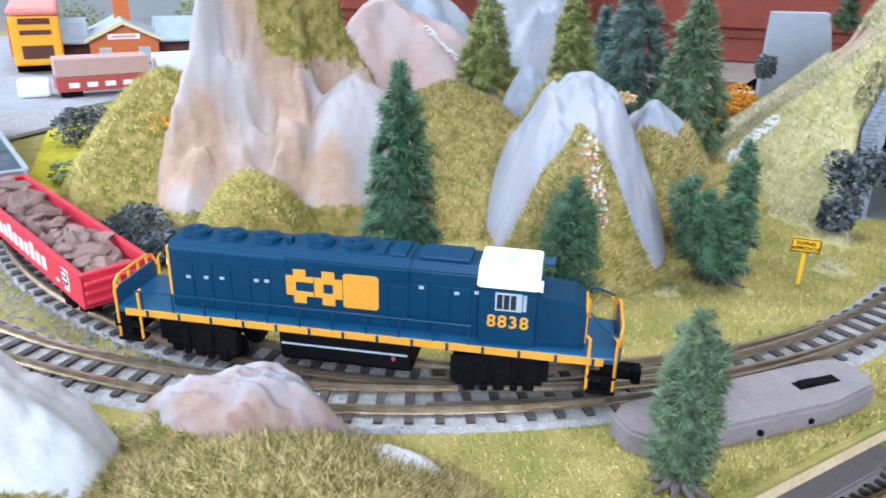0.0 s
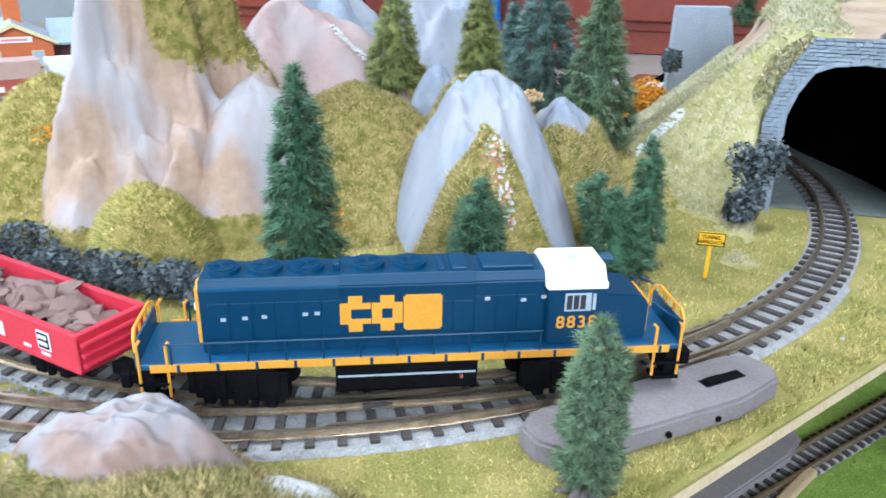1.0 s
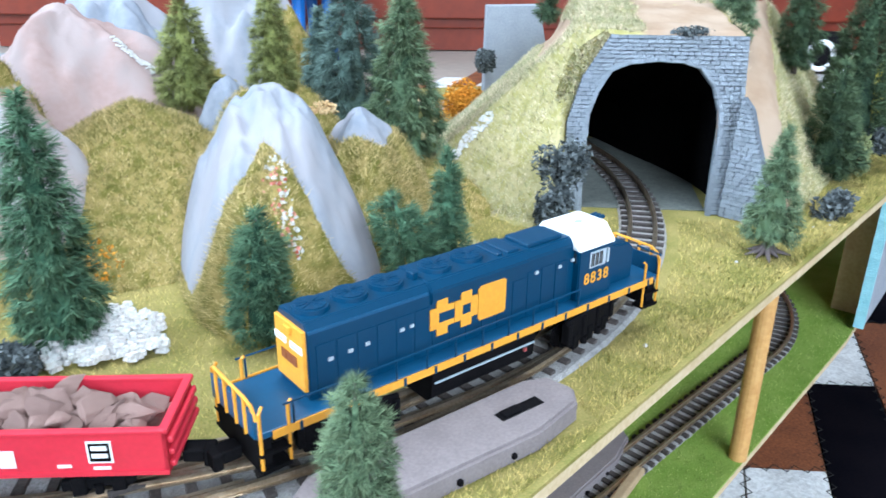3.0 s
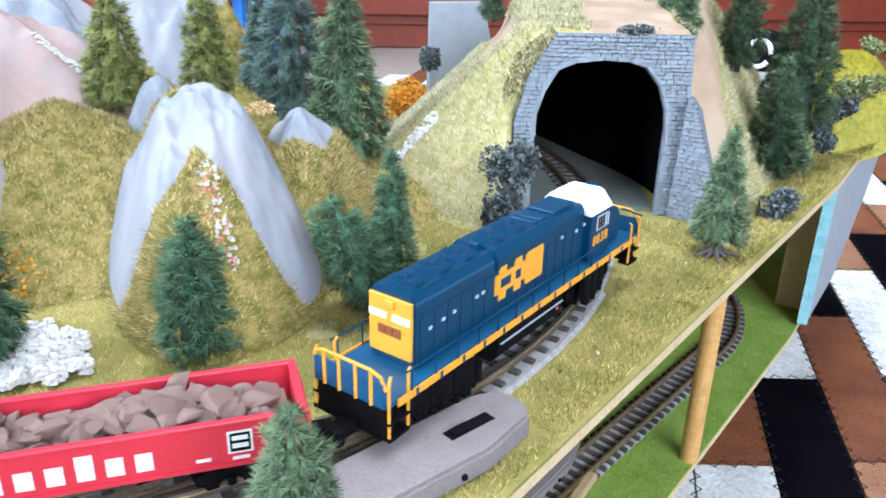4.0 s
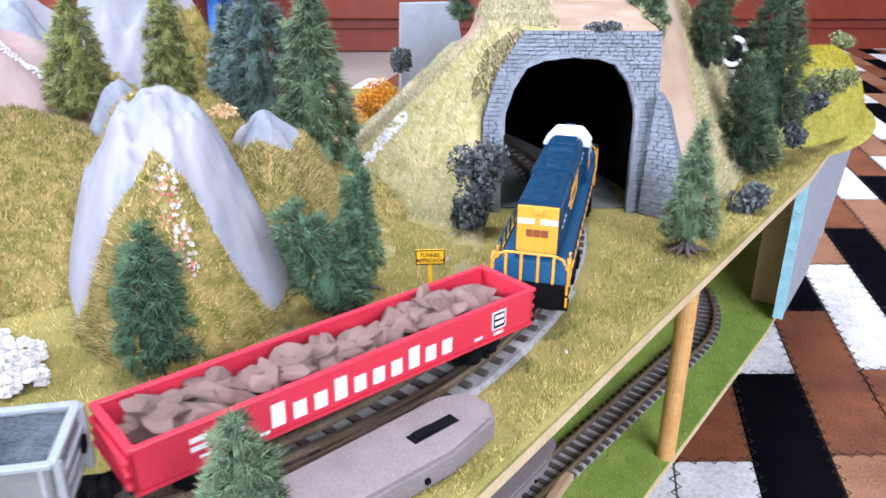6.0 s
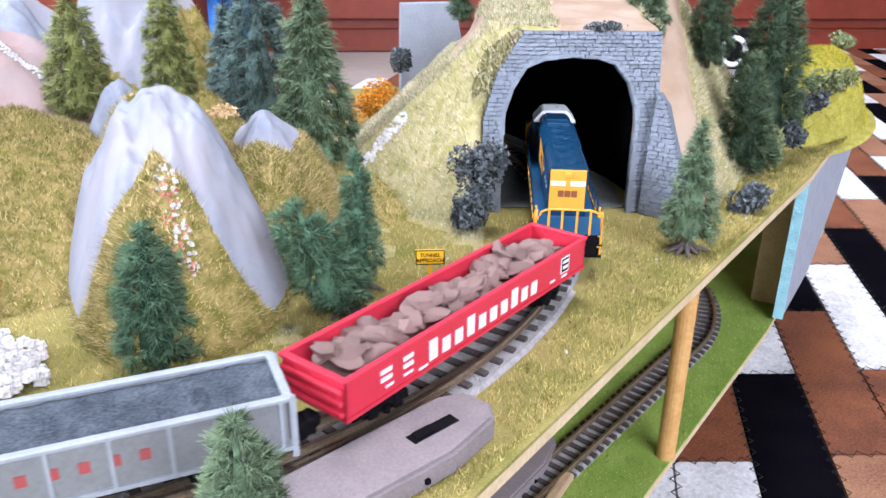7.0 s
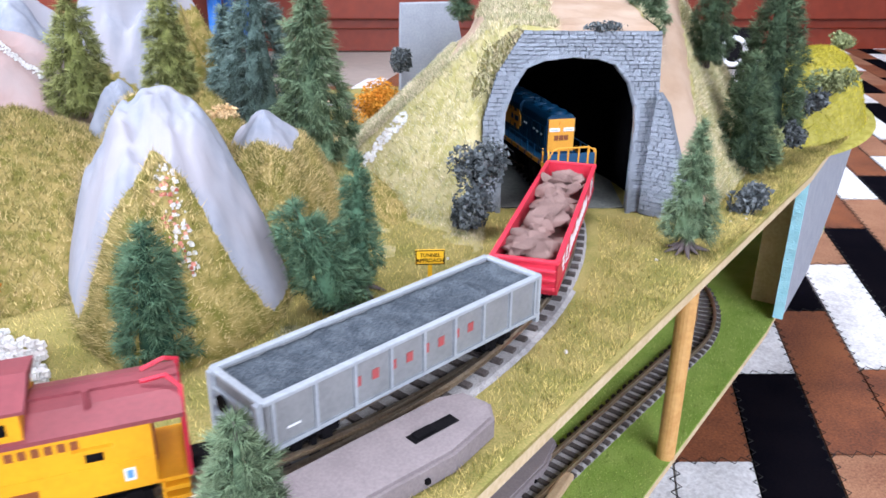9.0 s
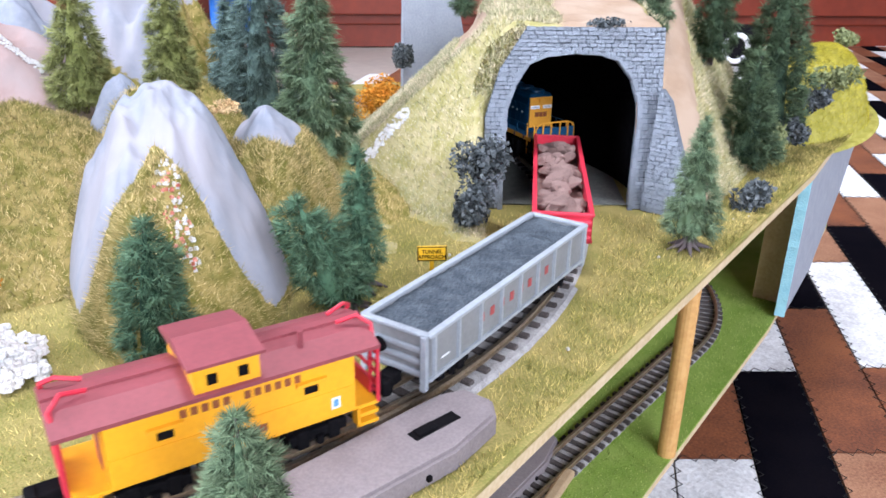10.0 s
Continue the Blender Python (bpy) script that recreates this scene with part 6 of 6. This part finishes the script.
pebbles("white_path", "white pebbles along the pink hill's side", "pebbles", drop(ROW), M["gravel_white"], 0.0006, 0.0013)
ROW = [(-0.132 + 0.022 * (k / 50) + random.uniform(-0.001, 0.001), 0.262 + 0.016 * (k / 50) + random.uniform(-0.001, 0.001)) for k in range(50)]
pebbles("pink_flowers", "row of pink flowers on the pale shoulder", "flowers", drop(ROW), M["pink_leaf"], 0.0007, 0.0014)
ROW = [(random.uniform(0.06, 0.26), random.uniform(0.13, 0.23)) for k in range(26)]
ROW = [p for p in ROW if clear(*p) and p[1] > 0.125 + 0.667 * (p[0] - 0.0972)]
pebbles("scattered_pebbles", "few pale pebbles scattered on the grass", "pebbles", drop(ROW), M["gravel_white"], 0.0004, 0.0008)

# deer figure by the olive fir
bm = bmesh.new()
tube(bm, [(-0.0032, 0, 0.0048), (0, 0, 0.0052), (0.0030, 0, 0.0054)], [0.0013, 0.0017, 0.0013], 10)
for x, y in ((-0.0026, -0.0007), (-0.0026, 0.0007), (0.0024, -0.0007), (0.0024, 0.0007)):
    tube(bm, [(x, y, 0.0), (x * 1.02, y, 0.0024), (x, y, 0.0046)], [0.0004, 0.0004, 0.0008], 6)
tube(bm, [(0.0026, 0, 0.0058), (0.0040, 0, 0.0080), (0.0044, 0, 0.0090)], [0.0010, 0.0007, 0.0007], 8)
tube(bm, [(0.0040, 0, 0.0090), (0.0060, 0, 0.0084)], [0.0008, 0.0004], 8)
for y in (-1, 1):
    tube(bm, [(0.0042, y * 0.0003, 0.0094), (0.0038, y * 0.0012, 0.0110), (0.0044, y * 0.0018, 0.0120)], 0.0002, 5)
spot = drop([(0.0122, 0.3020)], 0.0)[0]
solid("deer_figure", bm, M["deer"], "small brown deer figure standing on the hillside", "animal figure", smooth=True, at=Matrix.Translation(spot) @ Matrix.Rotation(radians(160), 4, "Z") @ Matrix.Diagonal((1.15, 1.15, 1.15, 1)))

# sign at the tunnel's approach
sign = thing("tunnel_sign", "yellow tunnel approach sign on a yellow post", "sign", at=pose(0.1142, 0.2002, 0.0, 0, 0, -15) @ Matrix.Diagonal((0.84, 0.84, 0.90, 1)))
part("post", bmbox(-0.0007, 0.0007, -0.0002, 0.0008, 0.0, 0.0135), M["sign_yellow"], sign)
plate = part("plate", bmbox(-0.0050, 0.0050, -0.0007, -0.0001, 0.0125, 0.0176, bevel=0.0001), M["sign_yellow"], sign)
for x0, x1, z0, z1 in ((-0.0049, 0.0049, 0.0172, 0.0175), (-0.0049, 0.0049, 0.0126, 0.0129), (-0.0049, -0.0046, 0.0126, 0.0175), (0.0046, 0.0049, 0.0126, 0.0175)):
    part("border", bmbox(x0, x1, -0.0009, -0.0006, z0, z1), M["black"], plate)


for body, z in (("TUNNEL", 0.0152), ("APPROACH", 0.0134)):
    w = part("writing", text_mesh(body, 0.0018, M["black"]), M["black"], plate)
    w.matrix_local = Matrix.Translation((0, -0.0008, z)) @ Matrix.Rotation(radians(90), 4, "X")

# ---- the little town behind ----
HX = Vector((0.0438, 0.0220, 0)).normalized()
house = thing("station_house", "orange station house with blue grey roofs and cream trim", "house", at=Matrix.Translation((-0.2590, 0.5668, 0)) @ Matrix.Rotation(math.atan2(HX.y, HX.x), 4, "Z"))
bm = bmesh.new()
prism(bm, [(-0.0245, 0), (-0.0245, 0.0215), (0, 0.0335), (0.0245, 0.0215), (0.0245, 0)], "y", 0, 0.06)
part("gable_wall", bm, M["brick_red"], house)
for f in (-1, 1):
    bm = bmesh.new()
    prism(bm, [(0, 0.0345), (f * 0.0275, 0.0208), (f * 0.0275, 0.0195), (0, 0.0330)], "y", -0.004, 0.062)
    part("roof", bm, M["roof_grey"], house, "blue grey roof")
    bm = bmesh.new()
    prism(bm, [(0, 0.0350), (f * 0.0282, 0.0210), (f * 0.0282, 0.0185), (0, 0.0318)], "y", -0.0055, -0.0040)
    part("bargeboard", bm, M["cream"], house, "cream bargeboard")
    bm = bmesh.new()
    x0, x1 = (0.0246, 0.075) if f > 0 else (-0.075, -0.0246)
    box(bm, x0, x1, 0.016, 0.055, 0, 0.018)
    part("side_wing", bm, M["wall_brown"], house, "dark brown side wing")
    bm = bmesh.new()
    prism(bm, [(0.008, 0.018), (0.0355, 0.0335), (0.062, 0.018), (0.062, 0.0165), (0.008, 0.0165)], "x", x0 - (0.004 if f < 0 else 0), x1 + (0.004 if f > 0 else 0))
    part("wing_roof", bm, M["roof_grey"], house)
    w = part("window", bmbox(f * 0.014 - 0.0042, f * 0.014 + 0.0042, -0.001, 0.0, 0.003, 0.0145), M["cream"], house, "cream window")
    for a, b in ((0.0036, 0.0085), (0.0092, 0.0139)):
        part("pane", bmbox(f * 0.014 - 0.0034, f * 0.014 + 0.0034, -0.0015, -0.0008, a, b), M["pane"], w)
part("name_board", bmbox(-0.0115, 0.0115, -0.0015, 0.0, 0.0205, 0.0245), M["white"], house, "white name board")
part("board_writing", bmbox(-0.0085, 0.0085, -0.0019, -0.0013, 0.0218, 0.0232), M["pink_leaf"], house)
part("chimney", bmbox(-0.004, 0.008, 0.030, 0.038, 0.028, 0.048), M["brick_red"], house)
# road and yard
bm = bmesh.new()
prism(bm, [(-0.44, 0.30), (-0.235, 0.385), (-0.215, 0.43), (-0.10, 0.62), (-0.10, 0.75), (-0.44, 0.75)], "z", 0.0002, 0.0012)
solid("yard", bm, M["road"], "grey yard in front of the station", "yard", kind="structure")
bm = bmesh.new()
prism(bm, [(-0.36, 0.20), (-0.232, 0.30), (-0.205, 0.372), (-0.222, 0.40), (-0.30, 0.36), (-0.40, 0.30)], "z", 0.0012, 0.0030)
solid("road_bank", bm, M["ballast"], "pale grey bank beside the main line", "embankment", kind="structure")
bm = bmesh.new()
prism(bm, [(-0.205, 0.395), (-0.150, 0.262), (-0.118, 0.225), (-0.128, 0.222), (-0.168, 0.258), (-0.222, 0.385)], "z", 0.0001, 0.0016)
solid("verge", bm, M["fibre_yellow"], "bright yellow green verge beside the curve", "verge", kind="structure")


def boxcar(name, label, at, length, h, lower, upper):
    ob = thing(name, label, "freight car", at=at)
    part("body", bmbox(-length / 2, length / 2, -0.009, 0.009, 0.005, 0.005 + h * 0.45, bevel=0.0004), lower, ob)
    part("top", bmbox(-length / 2, length / 2, -0.0088, 0.0088, 0.0051 + h * 0.45, 0.005 + h, bevel=0.0006), upper, ob)
    for k in range(5):
        x = -length * 0.38 + k * length * 0.19
        part("marking", bmbox(x, x + length * 0.11, -0.0094, -0.0090, 0.0075, 0.0105), M["white"], ob, "pale marking")
    for x in (-length * 0.35, length * 0.35):
        part("bogie", bmbox(x - 0.006, x + 0.006, -0.006, 0.006, 0.0014, 0.005), M["black"], ob)
    return ob


boxcar("parked_boxcar", "parked red and pale pink box car", pose(-0.2255, 0.456, 0, 0, 0, 33), 0.055, 0.020, M["boxcar_red"], M["boxcar_pale"])
boxcar("parked_boxcar", "parked white and blue box car", pose(-0.1690, 0.4925, 0, 0, 0, 33), 0.070, 0.019, M["boxcar_blue"], M["white"])
bm = bmbox(-0.009, 0.009, -0.006, 0.006, 0.0012, 0.012, bevel=0.002)
solid("white_van", bm, M["white"], "small white van parked in the yard", "van", at=pose(-0.2620, 0.440, 0, 0, 0, 30))
bm = bmbox(-0.014, 0.014, -0.007, 0.007, 0.0012, 0.010, bevel=0.002)
solid("white_van", bm, M["white"], "white delivery van behind the station", "van", at=pose(-0.205, 0.625, 0, 0, 0, -20))
toy = thing("toy_wagon", "large yellow toy wagon with dark openings and a red roof", "toy wagon", at=pose(-0.298, 0.515, 0.0012, 0, 0, 28))
part("body", bmbox(-0.016, 0.016, 0.0, 0.085, 0.006, 0.040, bevel=0.002), M["yellow"], toy)
part("roof", bmbox(-0.0165, 0.0165, -0.001, 0.086, 0.0402, 0.046, bevel=0.003), M["pink_leaf"], toy, "faded red roof")
for z0, z1 in ((0.011, 0.020), (0.0275, 0.0305), (0.0345, 0.0385)):
    part("opening", bmbox(-0.010, 0.010, -0.0006, 0.0, z0, z1), M["wall_brown"], toy, "dark opening")
part("side_panel", bmbox(-0.0172, -0.0162, 0.004, 0.08, 0.012, 0.036), M["red"], toy, "red side panel")
for y in (0.015, 0.068):
    bm = bmesh.new()
    tube(bm, [(-0.0155, y, 0.0065), (0.0155, y, 0.0065)], 0.0065, 16)
    part("wheel", bm, M["black"], toy)
bush("green bush behind the station roof", (-0.24, 0.66, 0), 0.02, 0.02, 0.045, M["needle_olive"], 61)
bush("green bush behind the town", (-0.33, 0.64, 0), 0.03, 0.02, 0.04, M["needle_olive"], 62)

# red block with a glowing ball: imitates a bright reflection on red furniture
glare_spot = thing("glare_block", "small red block with a glowing ball for a reflection", "hut", at=pose(-0.205, 0.672, 0, 0, 0, 20))
part("body", bmbox(-0.012, 0.012, -0.01, 0.01, 0.0, 0.034, bevel=0.001), M["boxcar_red"], glare_spot)
glow = mat("glare_glow", (1, 0.85, 0.75), None, 10, 0.5)
glow.node_tree.nodes["Principled BSDF"].inputs["Emission Color"].default_value = (1, 0.72, 0.6, 1)
glow.node_tree.nodes["Principled BSDF"].inputs["Emission Strength"].default_value = 6
bm = bmesh.new()
bmesh.ops.create_uvsphere(bm, u_segments=16, v_segments=10, radius=0.0062)
# no real source: the ball's emission stands in for reflected glare
lamp = part("lamp", bm, glow, glare_spot, "glowing white ball standing in for a glare spot", True)
lamp.location = (0, -0.010, 0.028)

# ---- the room ----
# cowhide rug of sewn patches: strips with staggered joints
RUG = thing("patchwork_rug", "patchwork cowhide rug in white, black, brown and tan", "rug", kind="structure")
RD = Vector((0.949, -0.316, 0))   # across the strips
RS = Vector((0.52, 0.854, 0))     # along the strips
rc = random.Random(11)
seam = bmesh.new()
STRIP_W, PATCH = 0.0425, 0.175
P0 = Vector((0.3649, 0.3440, 0))
DIAG = RS * PATCH
ACR = RD * STRIP_W
NEAR = {(0, -1): 1, (0, 0): 0, (1, -1): 2, (1, 0): 1, (-1, -1): 0, (-1, 0): 2, (2, -1): 0, (2, -2): 2, (3, -2): 1, (0, -2): 3, (1, -2): 3, (3, -1): 1}
placed = 0
order = {}
for i in range(-22, 40):
    for j in range(-12, 13):
        o = P0 + ACR * i + DIAG * j + RS * (0.09 * i)
        c = o + (ACR + DIAG) * 0.5
        if not (-0.35 < c.x < 1.9 and -0.35 < c.y < 1.78):
            continue
        prev = (order.get((i - 1, j)), order.get((i, j - 1)), order.get((i - 1, j + 1)))
        cand = [m for m in range(4) if m not in prev]
        k = NEAR.get((i, j), rc.choice(cand))
        order[(i, j)] = k
        col = (M["hide_white"], M["hide_black"], M["hide_brown"], M["hide_tan"])[k]
        bm = bmesh.new()
        g = 0.0006
        ua, ud = ACR.normalized() * g, DIAG.normalized() * g
        q = [o + ua + ud, o + ACR - ua + ud, o + ACR + DIAG - ua - ud, o + DIAG + ua - ud]
        prism(bm, [(v.x, v.y) for v in q], "z", FLOOR + 0.0005, FLOOR + 0.003)
        part("hide_patch", bm, col, RUG)
        if c.x < 1.1 and c.y < 0.9:
            for a, b, n in ((o, o + ACR, 8), (o, o + DIAG, 34)):
                d = (b - a) / n
                w = Vector((-d.y, d.x, 0)).normalized() * 0.0028
                zz = Vector((0, 0, FLOOR + 0.0033))
                tube(seam, [a + d * m + zz + w * (1 if m % 2 else -1) for m in range(n + 1)], 0.00028, 3)
part("stitching", seam, M["thread"], RUG, "dark zigzag stitching")

# unseen walls, window openings and ceiling, added to hold and shape the light
FX0, FX1, FY0, FY1, CEIL = -2.2, 2.6, -2.4, 2.35, 2.3
solid("floor", bmbox(FX0, FX1, FY0, FY1, FLOOR - 0.05, FLOOR), M["room_floor"], "tiled room floor", "floor", kind="structure")
solid("ceiling", bmbox(FX0, FX1, FY0, FY1, CEIL, CEIL + 0.1), M["room_wall"], "grey ceiling, added out of view", "ceiling", kind="structure")
solid("wall_north", bmbox(FX0, FX1, FY1, FY1 + 0.12, FLOOR, CEIL), M["room_wall"], "plain grey wall, added out of view", "wall", kind="structure")
solid("wall_east", bmbox(FX1, FX1 + 0.12, FY0, FY1, FLOOR, CEIL), M["room_wall"], "plain grey wall, added out of view", "wall", kind="structure")
for nm, x0, x1, y0, y1, horizontal in (("wall_west", FX0 - 0.12, FX0, FY0, FY1, False), ("wall_south", FX0, FX1, FY0 - 0.12, FY0, True)):
    bm = bmesh.new()
    if horizontal:
        box(bm, x0, -0.75, y0, y1, FLOOR, CEIL)
        box(bm, 1.45, x1, y0, y1, FLOOR, CEIL)
        box(bm, -0.75, 1.45, y0, y1, FLOOR, 0.62)
        box(bm, -0.75, 1.45, y0, y1, 2.05, CEIL)
    else:
        box(bm, x0, x1, y0, -0.55, FLOOR, CEIL)
        box(bm, x0, x1, 1.25, y1, FLOOR, CEIL)
        box(bm, x0, x1, -0.55, 1.25, FLOOR, 0.55)
        box(bm, x0, x1, -0.55, 1.25, 1.95, CEIL)
    solid(nm, bm, M["room_wall"], "grey wall with a window opening, added out of view", "wall", kind="structure")
# lamp frame out of view, added to go with the overhead light
lampd = thing("added_ceiling_lamp", "square white ceiling lamp, added out of view", "ceiling lamp")
part("frame", bmbox(-0.06, 0.56, 0.14, 0.76, 2.24, 2.30, bevel=0.005), M["white"], lampd)

# red-brown sideboard along the far side
SB = thing("sideboard", "red-brown wooden sideboard with horizontal drawer fronts", "sideboard", at=pose(0.55, 1.80, FLOOR + 0.003, 0, 0, -13))
part("plinth", bmbox(-1.10, 1.75, 0.02, 0.45, 0.0, 0.050), M["wood_red"], SB)
part("carcass", bmbox(-1.12, 1.77, 0.012, 0.46, 0.0505, 0.75, bevel=0.004), M["wood_red"], SB)
for k in range(6):
    x = -1.10 + k * 0.475
    for z0, z1 in ((0.075, 0.23), (0.237, 0.43), (0.437, 0.70)):
        part("drawer_front", bmbox(x, x + 0.468, -0.006, 0.0115, z0, z1, bevel=0.003), M["wood_red"], SB)

# blue plastic chair
CH = thing("plastic_chair", "bright blue plastic chair standing on the rug", "chair", at=pose(0.165, 1.62, FLOOR + 0.003, 0, 0, 25))
for x, y in ((-0.045, -0.06), (0.03, -0.045), (-0.07, 0.16), (0.11, 0.16)):
    bm = bmesh.new()
    tube(bm, [(x * 1.15, y * 1.1, 0.0), (x, y, 0.13), (x * 0.95, y, 0.24)], [0.011, 0.013, 0.014], 10)
    part("leg", bm, M["chair_blue"], CH)
part("seat", bmbox(-0.12, 0.14, -0.09, 0.20, 0.150, 0.170, bevel=0.006), M["chair_blue"], CH)
part("backrest", bmbox(-0.12, 0.14, 0.19, 0.215, 0.13, 0.42, bevel=0.008), M["chair_blue"], CH)

# white box and the black and white round case behind the layout's end
solid("white_box", bmbox(-0.16, 0.16, -0.03, 0.03, 0.0, 0.055, bevel=0.003), M["white"], "low white cardboard box on the rug", "box", at=pose(0.83, 0.98, FLOOR + 0.003 + 0.03, 0, 0, -18))
case = thing("black_case", "glossy black rounded case with a white ring", "case", at=pose(0.80, 0.93, FLOOR + 0.088, 0, 0, -30))
bm = bmbox(-0.05, 0.05, -0.03, 0.03, 0.0, 0.055, bevel=0.016)
part("shell", bm, M["black"], case, "", True)
bm = bmesh.new()
tube(bm, [(0.012 + 0.016 * math.cos(a * math.tau / 20), -0.0315, 0.027 + 0.018 * math.sin(a * math.tau / 20)) for a in range(19)], 0.0035, 8)
part("ring", bm, M["white"], case, "white ring", True)
motions()
